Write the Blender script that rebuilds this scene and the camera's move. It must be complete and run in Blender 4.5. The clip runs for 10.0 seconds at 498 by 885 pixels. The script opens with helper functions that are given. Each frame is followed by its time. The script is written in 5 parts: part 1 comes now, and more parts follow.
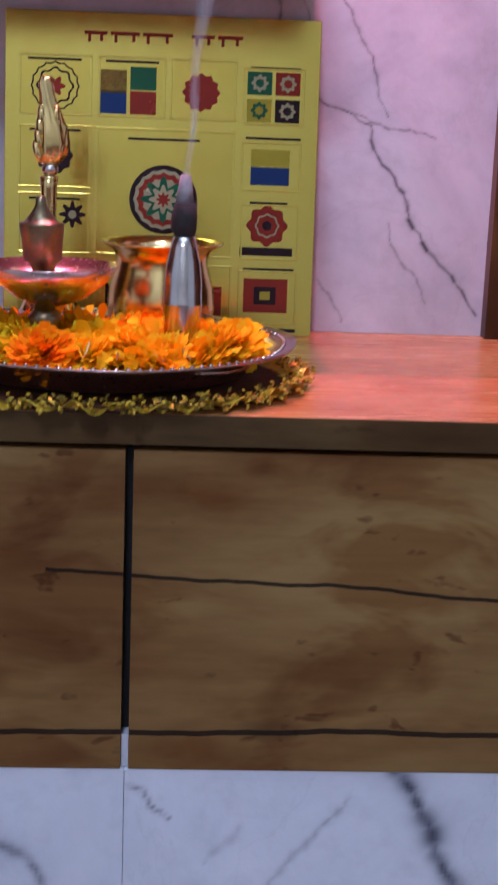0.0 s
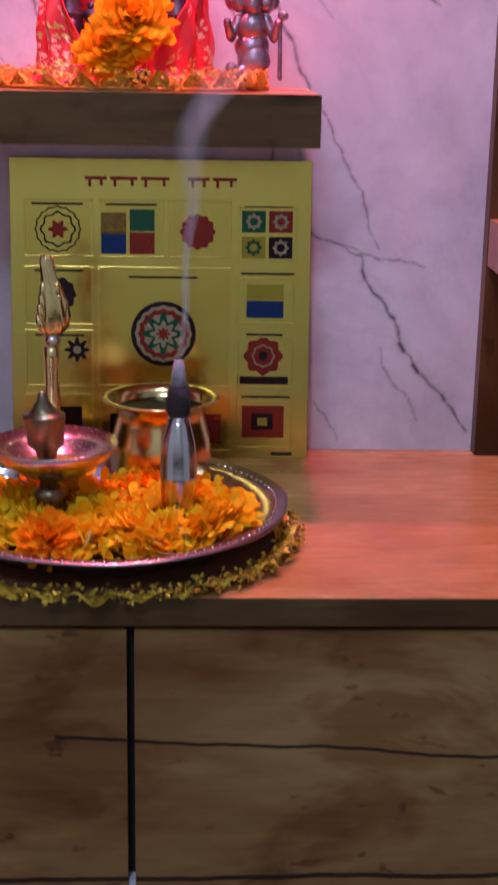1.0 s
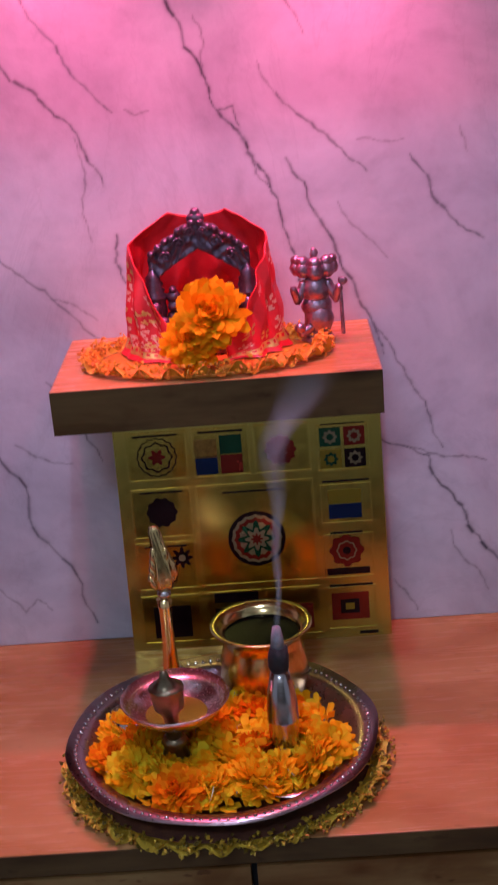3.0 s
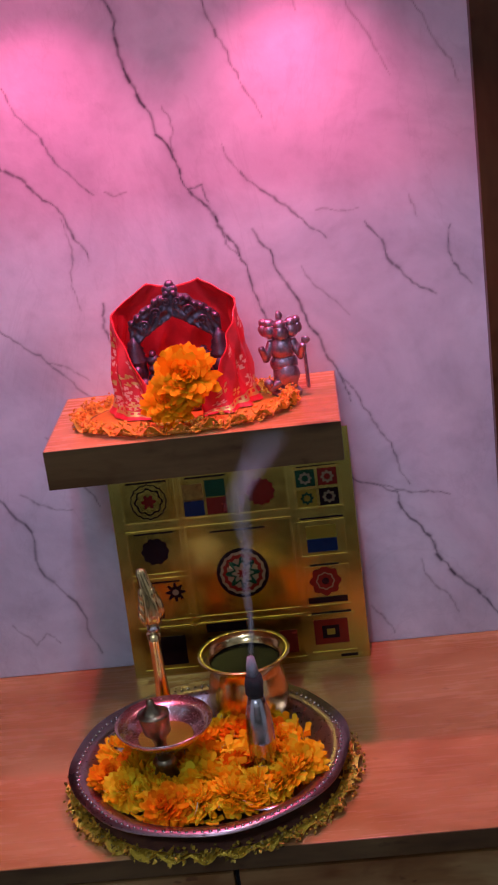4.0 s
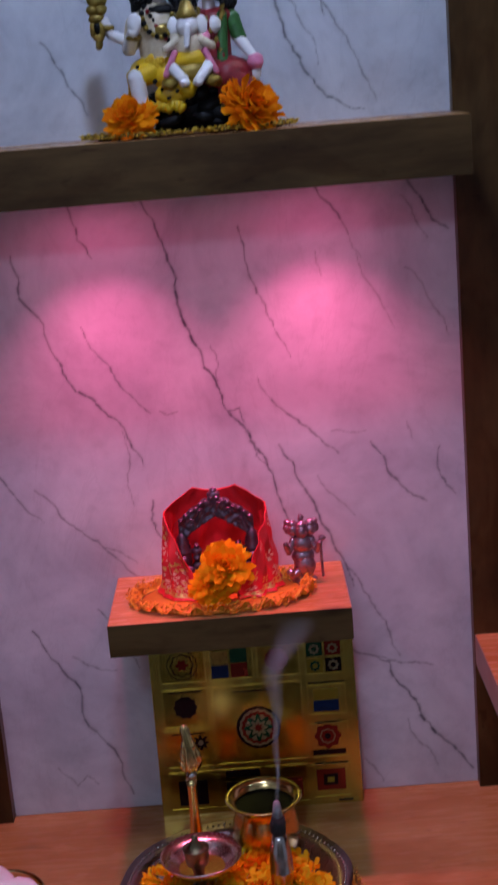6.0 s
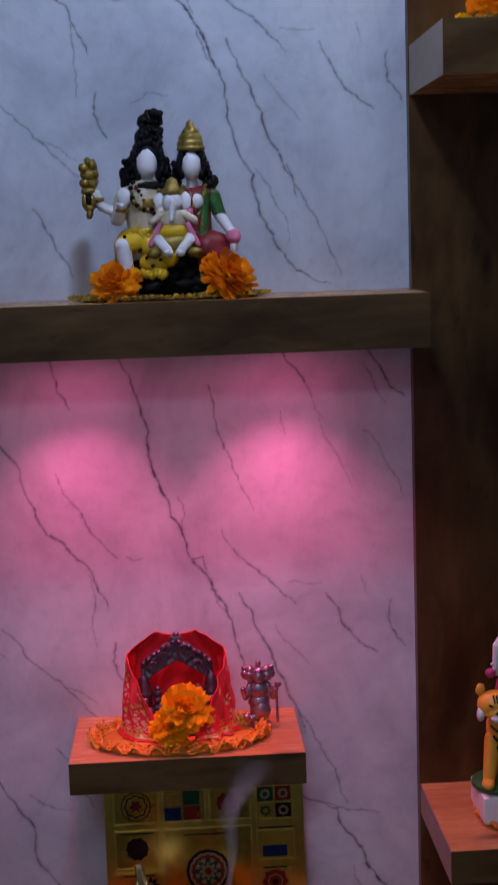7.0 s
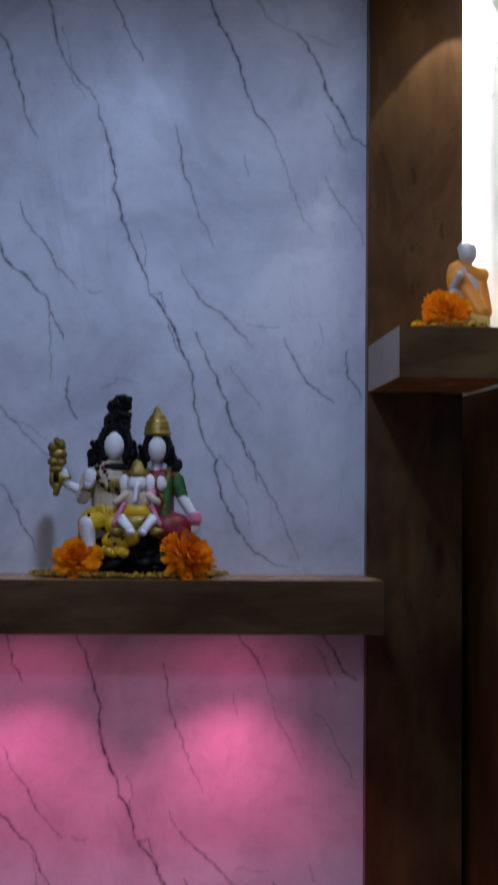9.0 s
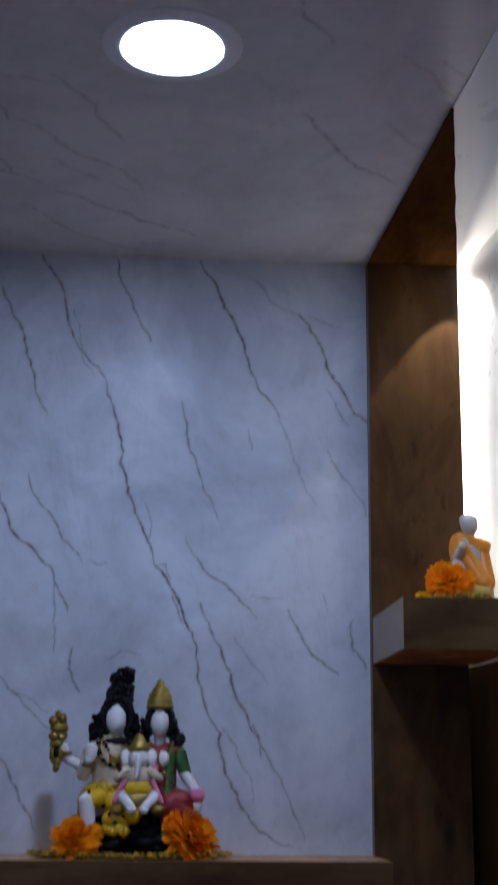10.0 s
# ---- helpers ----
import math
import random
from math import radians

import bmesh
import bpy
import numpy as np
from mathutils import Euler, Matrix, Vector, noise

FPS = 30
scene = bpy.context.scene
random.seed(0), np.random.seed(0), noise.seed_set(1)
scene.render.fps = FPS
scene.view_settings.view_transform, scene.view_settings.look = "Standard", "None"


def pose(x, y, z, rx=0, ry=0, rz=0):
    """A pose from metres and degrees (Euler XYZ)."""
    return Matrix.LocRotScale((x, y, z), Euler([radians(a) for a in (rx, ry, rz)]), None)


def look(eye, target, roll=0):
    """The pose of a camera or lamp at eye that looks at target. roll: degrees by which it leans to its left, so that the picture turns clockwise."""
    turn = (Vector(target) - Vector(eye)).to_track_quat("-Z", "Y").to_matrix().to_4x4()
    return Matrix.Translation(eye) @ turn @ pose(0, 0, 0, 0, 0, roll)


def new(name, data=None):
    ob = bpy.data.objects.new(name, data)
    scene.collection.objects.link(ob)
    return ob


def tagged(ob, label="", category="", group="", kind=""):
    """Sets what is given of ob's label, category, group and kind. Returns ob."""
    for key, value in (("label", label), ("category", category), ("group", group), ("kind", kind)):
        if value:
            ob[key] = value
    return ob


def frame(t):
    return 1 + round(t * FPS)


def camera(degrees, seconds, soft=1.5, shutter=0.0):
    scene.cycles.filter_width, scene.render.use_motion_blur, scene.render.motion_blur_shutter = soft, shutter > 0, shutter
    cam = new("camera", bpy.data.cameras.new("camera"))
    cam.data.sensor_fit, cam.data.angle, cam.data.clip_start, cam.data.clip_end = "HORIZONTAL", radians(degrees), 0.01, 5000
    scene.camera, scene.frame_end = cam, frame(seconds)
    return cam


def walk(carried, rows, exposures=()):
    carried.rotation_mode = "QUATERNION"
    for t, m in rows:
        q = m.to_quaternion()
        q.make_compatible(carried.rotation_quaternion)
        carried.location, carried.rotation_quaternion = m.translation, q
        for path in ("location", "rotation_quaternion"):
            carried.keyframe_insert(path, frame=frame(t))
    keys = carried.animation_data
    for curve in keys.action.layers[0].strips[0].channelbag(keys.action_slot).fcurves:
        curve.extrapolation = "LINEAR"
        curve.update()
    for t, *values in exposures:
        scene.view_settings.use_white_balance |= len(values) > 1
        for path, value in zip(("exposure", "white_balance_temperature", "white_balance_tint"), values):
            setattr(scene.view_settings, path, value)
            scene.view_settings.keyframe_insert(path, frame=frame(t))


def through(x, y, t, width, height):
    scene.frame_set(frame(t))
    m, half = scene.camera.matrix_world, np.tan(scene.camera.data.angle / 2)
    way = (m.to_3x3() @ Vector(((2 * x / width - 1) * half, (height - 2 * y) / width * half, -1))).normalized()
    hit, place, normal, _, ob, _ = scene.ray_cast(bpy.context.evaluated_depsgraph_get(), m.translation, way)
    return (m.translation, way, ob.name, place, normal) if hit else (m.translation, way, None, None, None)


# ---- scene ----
cam = camera(20.4, 10.0, soft=2.1, shutter=0.4)
PATH = [
    (0, (0.037, -1.316, 0.962), (0.146, 0.626, 0.499), 2.2),
    (0.5, (0.056, -1.341, 1.057), (0.148, 0.59, 0.544), 2.0),
    (1, (0.057, -1.335, 1.15), (0.129, 0.586, 0.598), 1.0),
    (1.5, (0.05, -1.331, 1.25), (0.079, 0.583, 0.669), 0.2),
    (2, (0.056, -1.351, 1.335), (0.031, 0.549, 0.71), -1.2),
    (2.5, (0.06, -1.363, 1.404), (0.026, 0.52, 0.732), -2.5),
    (3, (0.065, -1.397, 1.497), (0.006, 0.48, 0.808), -4.7),
    (3.2, (0.08, -1.413, 1.526), (0.016, 0.463, 0.835), -5.4),
    (4.3, (0.155, -1.574, 1.595), (0.006, 0.309, 0.938), -8.1),
    (4.5, (0.151, -1.618, 1.613), (-0.023, 0.267, 0.969), -8.0),
    (5, (0.114, -1.701, 1.679), (-0.066, 0.193, 1.061), -7.3),
    (5.5, (0.073, -1.755, 1.721), (-0.018, 0.158, 1.144), -6.2),
    (6, (0.057, -1.808, 1.764), (0.04, 0.126, 1.257), -4.7),
    (6.2, (0.068, -1.836, 1.759), (0.064, 0.113, 1.311), -4.3),
    (7.3, (0.0, -1.911, 1.791), (0.116, 0.07, 1.54), -1.4),
    (7.5, (0.017, -1.909, 1.793), (0.12, 0.076, 1.576), -0.8),
    (8, (0.007, -1.921, 1.786), (0.142, 0.071, 1.665), 0.1),
    (8.5, (0.002, -1.932, 1.792), (0.163, 0.062, 1.765), 0.4),
    (9, (0.014, -1.943, 1.802), (0.17, 0.049, 1.892), 0.5),
    (9.5, (0.023, -1.945, 1.795), (0.161, 0.029, 2.087), 0.9),
    (10, (0.018, -1.951, 1.803), (0.156, -0.013, 2.277), 0.5),
]
walk(cam, [(t, look(eye, target, roll)) for t, eye, target, roll in PATH],
     exposures=[(0, 1.35), (0.5, 1.1), (1.0, 0.88), (2.5, 0.5), (4.5, 0.25), (6.0, -0.14), (7.5, -0.46), (10.0, -0.68)])



# ---- world, lamps ----
world = bpy.data.worlds.new("world")
scene.world = world
world.use_nodes = True
world.node_tree.nodes["Background"].inputs["Color"].default_value = (0.6, 0.7, 1.0, 1)
world.node_tree.nodes["Background"].inputs["Strength"].default_value = 0.02

ROOM_W, ROOM_E, ROOM_S, CEIL = -1.7, 1.7, -3.0, 2.562
COUNTER, X_L, X_R, X_W, X_WL = 0.76, -0.340, 0.331, 0.467, -0.476
SHELF_TOP, USHELF_TOP, RSHELF_TOP, SIDE_TOP = 1.112, 1.705, 2.026, 0.995
FRONT = -0.392


def lamp(name, kind, m, energy, colour, size=0.1, spot=None, blend=0.3, size_y=None):
    data = bpy.data.lights.new(name, kind)
    data.energy, data.color = energy, colour
    if kind == "AREA":
        data.shape, data.size = ("RECTANGLE" if size_y else "DISK"), size
        if size_y:
            data.size_y = size_y
    else:
        data.shadow_soft_size = size
    if spot:
        data.spot_size, data.spot_blend = radians(spot), blend
    ob = new(name, data)
    ob.matrix_world = m
    return ob


SPOTS = (-0.130, 0.147)
SPOT_Y = -0.108
PINK = (1.0, 0.14, 0.36)
for px in SPOTS:
    lamp("shelf_spot_light", "SPOT", pose(px, SPOT_Y, 1.630), 7.8, PINK, 0.012, 102, 1.0)
    lamp("shelf_spot_spill", "AREA", pose(px, SPOT_Y, 1.632), 0.20, PINK, 0.022)
lamp("flank_spot_light", "SPOT", pose(0.458, -0.075, CEIL - 0.012), 4.0, (0.92, 0.90, 0.95), 0.003, 69, 0.06)
lamp("cove_strip_light", "AREA", pose(0.4695, 0.034, 2.298, 0, -90, -48), 3.9, (1.0, 0.95, 0.86), 0.52, size_y=0.008)
lamp("room_light", "AREA", pose(-0.3, -2.2, CEIL - 0.02), 11.5, (0.62, 0.74, 1.10), 0.4)

# ---- materials ----


def principled(name, colour=(0.5, 0.5, 0.5), rough=0.5, metal=0.0, spec=0.5):
    m = bpy.data.materials.new(name)
    m.use_nodes = True
    b = m.node_tree.nodes["Principled BSDF"]
    b.inputs["Base Color"].default_value = (*colour, 1)
    b.inputs["Roughness"].default_value = rough
    b.inputs["Metallic"].default_value = metal
    b.inputs["Specular IOR Level"].default_value = spec
    return m, m.node_tree.nodes, m.node_tree.links, b


def mapped(nt, lk, stretch):
    tc = nt.new("ShaderNodeTexCoord")
    mp = nt.new("ShaderNodeMapping")
    mp.inputs["Scale"].default_value = stretch
    lk.new(tc.outputs["Object"], mp.inputs["Vector"])
    return mp.outputs["Vector"]


def noise_of(nt, lk, vec, scale, detail=5.0, rough=0.55, warp=0.0):
    n = nt.new("ShaderNodeTexNoise")
    n.inputs["Scale"].default_value = scale
    n.inputs["Detail"].default_value = detail
    n.inputs["Roughness"].default_value = rough
    n.inputs["Distortion"].default_value = warp
    lk.new(vec, n.inputs["Vector"])
    return n.outputs["Fac"]


def ramp(nt, lk, fac, stops):
    r = nt.new("ShaderNodeValToRGB")
    el = r.color_ramp.elements
    while len(el) < len(stops):
        el.new(0.5)
    for e, (p, c) in zip(el, stops):
        e.position, e.color = p, (*c, 1)
    lk.new(fac, r.inputs["Fac"])
    return r.outputs["Color"]


def mix(nt, lk, fac, a, b, mode="MIX"):
    m = nt.new("ShaderNodeMix")
    m.data_type, m.blend_type = "RGBA", mode
    for sock, v in ((m.inputs[0], fac), (m.inputs[6], a), (m.inputs[7], b)):
        if hasattr(v, "is_linked"):
            lk.new(v, sock)
        elif isinstance(v, (int, float)):
            sock.default_value = v
        else:
            sock.default_value = (*v, 1)
    return m.outputs[2]


def calc(nt, lk, op, a, b=None, c=None):
    m = nt.new("ShaderNodeMath")
    m.operation = op
    for sock, v in zip(m.inputs, (a, b, c)):
        if v is None:
            continue
        if hasattr(v, "is_linked"):
            lk.new(v, sock)
        else:
            sock.default_value = v
    return m.outputs[0]


def bump(nt, lk, b, height, strength, dist=0.001):
    n = nt.new("ShaderNodeBump")
    n.inputs["Strength"].default_value = strength
    n.inputs["Distance"].default_value = dist
    lk.new(height, n.inputs["Height"])
    lk.new(n.outputs["Normal"], b.inputs["Normal"])


def mottled(name, c1, c2, scale=30, rough=0.5, metal=0.0, stretch=(1, 1, 1), relief=0.0, relief_scale=300, island=False, spec=0.5, through=0.0):
    """Two colours mixed by noise at two scales, roughness varied, fine relief."""
    m, nt, lk, b = principled(name, c1, rough, metal, spec)
    vec = mapped(nt, lk, stretch)
    big, fine = noise_of(nt, lk, vec, scale), noise_of(nt, lk, vec, scale * 7)
    fac = calc(nt, lk, "ADD", calc(nt, lk, "MULTIPLY", big, 0.65), calc(nt, lk, "MULTIPLY", fine, 0.35))
    if island:
        g = nt.new("ShaderNodeNewGeometry")
        fac = calc(nt, lk, "ADD", calc(nt, lk, "MULTIPLY", fac, 0.4), calc(nt, lk, "MULTIPLY", g.outputs["Random Per Island"], 0.6))
    col = ramp(nt, lk, fac, [(0.3, c1), (0.7, c2)])
    lk.new(col, b.inputs["Base Color"])
    if through:
        # thin petals let some light pass
        tr, mx = nt.new("ShaderNodeBsdfTranslucent"), nt.new("ShaderNodeMixShader")
        lk.new(col, tr.inputs["Color"])
        mx.inputs[0].default_value = through
        lk.new(b.outputs[0], mx.inputs[1])
        lk.new(tr.outputs[0], mx.inputs[2])
        lk.new(mx.outputs[0], nt["Material Output"].inputs["Surface"])
    lk.new(calc(nt, lk, "MULTIPLY_ADD", fine, 0.2, rough - 0.1), b.inputs["Roughness"])
    if relief:
        bump(nt, lk, b, noise_of(nt, lk, vec, relief_scale, 3), relief)
    return m


def marble(name, base, cloud, vein, rough=0.22):
    """Marble sheet: soft clouds, faint hairlines, and the main veins from the mesh's own vein attribute."""
    m, nt, lk, b = principled(name, base, rough)
    vec = mapped(nt, lk, (1, 1, 1))
    clouds = noise_of(nt, lk, vec, 6.0, 6, 0.6, 0.6)
    col = ramp(nt, lk, clouds, [(0.32, cloud), (0.62, base)])
    speck = noise_of(nt, lk, vec, 45, 4)
    col = mix(nt, lk, calc(nt, lk, "MULTIPLY", ramp(nt, lk, speck, [(0.5, (0, 0, 0)), (0.75, (1, 1, 1))]), 0.10), col, vein)
    slant = mapped(nt, lk, (1.0, 1.0, 0.45))
    hair = noise_of(nt, lk, slant, 5.0, 7, 0.6, 1.2)
    hair = calc(nt, lk, "ABSOLUTE", calc(nt, lk, "SUBTRACT", hair, 0.5))
    hair = ramp(nt, lk, hair, [(0.0, (1, 1, 1)), (0.010, (0, 0, 0))])
    col = mix(nt, lk, calc(nt, lk, "MULTIPLY", hair, 0.06), col, vein)
    at = nt.new("ShaderNodeAttribute")
    at.attribute_name = "vein"
    col = mix(nt, lk, at.outputs["Fac"], col, vein)
    lk.new(col, b.inputs["Base Color"])
    bump(nt, lk, b, noise_of(nt, lk, vec, 130, 2), 0.30, 0.0010)
    b.inputs["Specular IOR Level"].default_value = 0.09
    return m


def laminate(name, light, dark, axis="x", rough=0.38, cracks=(), knots=True, streak=0.45, spec=0.2, blots=None, patch=0.5):
    """Wood laminate with long grain, broad stains, knots and dark crack lines (z at x=0, slope, wave)."""
    m, nt, lk, b = principled(name, light, rough, 0.0, spec)
    long = {"x": (0.9, 9.0, 9.0), "z": (9.0, 9.0, 0.9), "y": (9.0, 0.9, 9.0)}[axis]
    vec = mapped(nt, lk, long)
    blot = mapped(nt, lk, blots or {"x": (4, 12, 16), "z": (13, 13, 3), "y": (12, 4, 12)}[axis])
    grain = noise_of(nt, lk, vec, 14, 8, 0.65, 0.4)
    broad = noise_of(nt, lk, blot, 1.0, 5, 0.6, 0.25)
    col = ramp(nt, lk, broad, [(0.34, dark), (0.62, light)])
    tint = ramp(nt, lk, grain, [(0.28, (0.55, 0.47, 0.40)), (0.62, (1.0, 1.0, 1.0))])
    col = mix(nt, lk, streak, col, tint, "MULTIPLY")
    # irregular darker, redder patches and short dark flecks
    pv = mapped(nt, lk, {"x": (7, 15, 15), "z": (15, 15, 7), "y": (15, 7, 15)}[axis])
    pat = ramp(nt, lk, noise_of(nt, lk, pv, 1.0, 4, 0.55, 0.6), [(0.50, (0, 0, 0)), (0.60, (1, 1, 1))])
    col = mix(nt, lk, calc(nt, lk, "MULTIPLY", pat, patch), col, (0.62, 0.44, 0.30), "MULTIPLY")
    fl = ramp(nt, lk, noise_of(nt, lk, pv, 4.5, 3, 0.5, 0.3), [(0.66, (0, 0, 0)), (0.72, (1, 1, 1))])
    col = mix(nt, lk, calc(nt, lk, "MULTIPLY", fl, patch), col, (0.42, 0.26, 0.18), "MULTIPLY")
    if knots:
        kv = mapped(nt, lk, {"x": (5, 14, 14), "z": (14, 14, 5), "y": (14, 5, 14)}[axis])
        vor = nt.new("ShaderNodeTexVoronoi")
        vor.inputs["Scale"].default_value = 0.72
        lk.new(kv, vor.inputs["Vector"])
        spot = ramp(nt, lk, vor.outputs["Distance"], [(0.03, (1, 1, 1)), (0.12, (0, 0, 0))])
        col = mix(nt, lk, calc(nt, lk, "MULTIPLY", spot, 0.75), col, (dark[0] * 0.25, dark[1] * 0.22, dark[2] * 0.2))
    if cracks:
        tc = nt.new("ShaderNodeTexCoord")
        sep = nt.new("ShaderNodeSeparateXYZ")
        lk.new(tc.outputs["Object"], sep.inputs[0])
        wav = mapped(nt, lk, (1, 0, 0))
        for z0, slope, wave, width, start in cracks:
            n = noise_of(nt, lk, wav, 9.0 + 31 * wave, 3, 0.5)
            line = calc(nt, lk, "ADD", calc(nt, lk, "MULTIPLY_ADD", sep.outputs["X"], slope, z0), calc(nt, lk, "MULTIPLY", calc(nt, lk, "SUBTRACT", n, 0.5), wave))
            d = calc(nt, lk, "ABSOLUTE", calc(nt, lk, "SUBTRACT", sep.outputs["Z"], line))
            hit = calc(nt, lk, "LESS_THAN", d, width)
            hit = calc(nt, lk, "MULTIPLY", hit, calc(nt, lk, "GREATER_THAN", sep.outputs["X"], start))
            col = mix(nt, lk, calc(nt, lk, "MULTIPLY", hit, 0.92), col, (0.012, 0.007, 0.004))
    lk.new(col, b.inputs["Base Color"])
    lk.new(calc(nt, lk, "MULTIPLY_ADD", grain, 0.25, rough - 0.12), b.inputs["Roughness"])
    bump(nt, lk, b, grain, 0.12, 0.0006)
    return m


M_MARBLE = marble("marble_wall", (0.72, 0.73, 0.76), (0.50, 0.51, 0.55), (0.055, 0.05, 0.07))
M_MARBLE_LOW = marble("marble_plinth", (0.80, 0.81, 0.84), (0.66, 0.68, 0.72), (0.10, 0.10, 0.13), 0.15)
M_CEILING = marble("marble_ceiling", (0.78, 0.75, 0.75), (0.62, 0.60, 0.60), (0.10, 0.09, 0.10), 0.2)
M_WHITE = mottled("white_panel", (0.74, 0.74, 0.75), (0.80, 0.80, 0.80), 4, 0.3)
M_PAINT = mottled("wall_paint", (0.74, 0.74, 0.75), (0.80, 0.80, 0.80), 3, 0.6)
M_TILE = mottled("floor_tile", (0.30, 0.275, 0.25), (0.40, 0.37, 0.34), 5, 0.25)
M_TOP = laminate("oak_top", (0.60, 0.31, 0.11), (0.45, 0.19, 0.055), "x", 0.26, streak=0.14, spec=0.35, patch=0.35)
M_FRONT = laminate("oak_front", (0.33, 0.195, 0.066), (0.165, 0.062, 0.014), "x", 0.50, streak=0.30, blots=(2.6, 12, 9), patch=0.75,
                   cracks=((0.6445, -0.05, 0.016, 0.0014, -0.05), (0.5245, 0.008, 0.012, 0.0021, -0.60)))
# Shaded copy of the oak: front edges carry their shade as darker colour.
M_EDGE_SHADE = laminate("oak_edge_shaded", (0.135, 0.076, 0.025), (0.058, 0.028, 0.009), "x", 0.45)
M_PANEL = laminate("oak_panel", (0.120, 0.060, 0.020), (0.030, 0.013, 0.004), "z", 0.34, streak=0.22, blots=(7, 7, 3))
M_BOARD = laminate("oak_board", (0.110, 0.046, 0.013), (0.040, 0.016, 0.005), "y", 0.85, knots=False, spec=0.0)
M_END = mottled("oak_end", (0.26, 0.19, 0.13), (0.34, 0.26, 0.19), 25, 0.45, spec=0.2)
M_ROOM = mottled("far_wall_paint", (0.66, 0.64, 0.60), (0.74, 0.72, 0.68), 2, 0.7)
# Dark brown of the added band that polished metal reflects.
M_REFLECT_DARK = mottled("dark_reflection_band", (0.06, 0.04, 0.026), (0.10, 0.07, 0.045), 3, 0.6)
M_DARK = mottled("shadow_gap", (0.008, 0.008, 0.008), (0.016, 0.015, 0.014), 40, 0.7)
M_GOLD = mottled("gold_sheet", (0.62, 0.48, 0.09), (0.70, 0.56, 0.12), 9, 0.22, 1.0)
M_FOIL = mottled("gold_foil", (0.56, 0.42, 0.07), (0.66, 0.51, 0.10), 14, 0.18, 1.0, relief=0.35, relief_scale=22)
M_BRASS = mottled("brass", (0.75, 0.53, 0.18), (0.86, 0.68, 0.30), 40, 0.20, 1.0, relief=0.04, relief_scale=80)
M_BRASS_DK = mottled("tarnished_brass", (0.17, 0.13, 0.07), (0.36, 0.28, 0.16), 60, 0.36, 1.0, relief=0.1)
M_COPPER = mottled("copper_dish", (0.66, 0.48, 0.42), (0.80, 0.62, 0.55), 50, 0.25, 1.0, relief=0.06)
M_STEEL = mottled("steel", (0.52, 0.48, 0.42), (0.70, 0.66, 0.60), 50, 0.22, 1.0, relief=0.06)
M_TRAY = mottled("tray_metal", (0.40, 0.26, 0.25), (0.56, 0.40, 0.38), 45, 0.30, 1.0, relief=0.10, relief_scale=160)
M_CLOTH_RED = mottled("red_brocade", (0.66, 0.012, 0.02), (0.82, 0.03, 0.04), 60, 0.42, relief=0.2, relief_scale=500)
M_ZARI = mottled("gold_thread", (0.70, 0.40, 0.07), (0.95, 0.72, 0.25), 150, 0.35, 0.6, relief=0.4, relief_scale=400)
M_MOTIF = mottled("pale_woven_motif", (0.86, 0.36, 0.26), (0.95, 0.62, 0.42), 150, 0.4, 0.2, relief=0.3, relief_scale=400)
M_FRINGE = mottled("gold_crochet", (0.16, 0.10, 0.008), (0.70, 0.46, 0.04), 160, 0.45, 0.35, relief=0.5, relief_scale=500, island=True)
M_FRINGE_OR = mottled("orange_crochet", (0.62, 0.20, 0.015), (0.90, 0.42, 0.03), 160, 0.55, 0.1, relief=0.5, relief_scale=500, island=True)
M_MAT = mottled("mat_cloth", (0.06, 0.015, 0.008), (0.14, 0.05, 0.015), 90, 0.8, relief=0.3)
M_PETAL = mottled("marigold_orange", (0.93, 0.23, 0.003), (1.0, 0.39, 0.006), 70, 0.75, island=True, spec=0.08, through=0.3)
M_PETAL_Y = mottled("marigold_yellow", (1.0, 0.50, 0.006), (1.0, 0.78, 0.03), 70, 0.75, island=True, spec=0.08, through=0.3)
M_PETAL_S = mottled("marigold_gold", (0.96, 0.34, 0.003), (1.0, 0.56, 0.012), 70, 0.75, island=True, spec=0.08, through=0.3)
M_SEPAL = mottled("flower_base", (0.55, 0.45, 0.20), (0.75, 0.62, 0.34), 90, 0.7, island=True)
M_IDOL = mottled("dark_idol_metal", (0.09, 0.05, 0.07), (0.26, 0.17, 0.22), 90, 0.42, 0.85, relief=0.35, relief_scale=260)
M_FIGURE = mottled("figure_metal", (0.26, 0.13, 0.18), (0.62, 0.40, 0.46), 160, 0.34, 0.9, relief=0.5, relief_scale=260)
M_SKIN = mottled("white_glaze", (0.82, 0.78, 0.74), (0.88, 0.85, 0.82), 40, 0.40)
M_CREAM = mottled("cream_glaze", (0.48, 0.36, 0.20), (0.78, 0.68, 0.50), 110, 0.40, relief=0.6, relief_scale=140)
M_BLACK = mottled("black_glaze", (0.004, 0.004, 0.004), (0.012, 0.011, 0.011), 70, 0.50, relief=0.5, relief_scale=180, spec=0.15)
M_YELLOW = mottled("yellow_glaze", (0.66, 0.36, 0.004), (0.84, 0.54, 0.012), 90, 0.40, relief=0.6, relief_scale=140)
M_GOLDPAINT = mottled("gold_paint", (0.16, 0.10, 0.015), (0.46, 0.32, 0.06), 120, 0.35, 0.5, relief=0.5)
M_MAROON = mottled("maroon_glaze", (0.14, 0.006, 0.010), (0.34, 0.014, 0.022), 110, 0.40, relief=0.6, relief_scale=140)
M_PINK = mottled("pink_glaze", (0.70, 0.16, 0.28), (0.80, 0.28, 0.40), 60, 0.40)
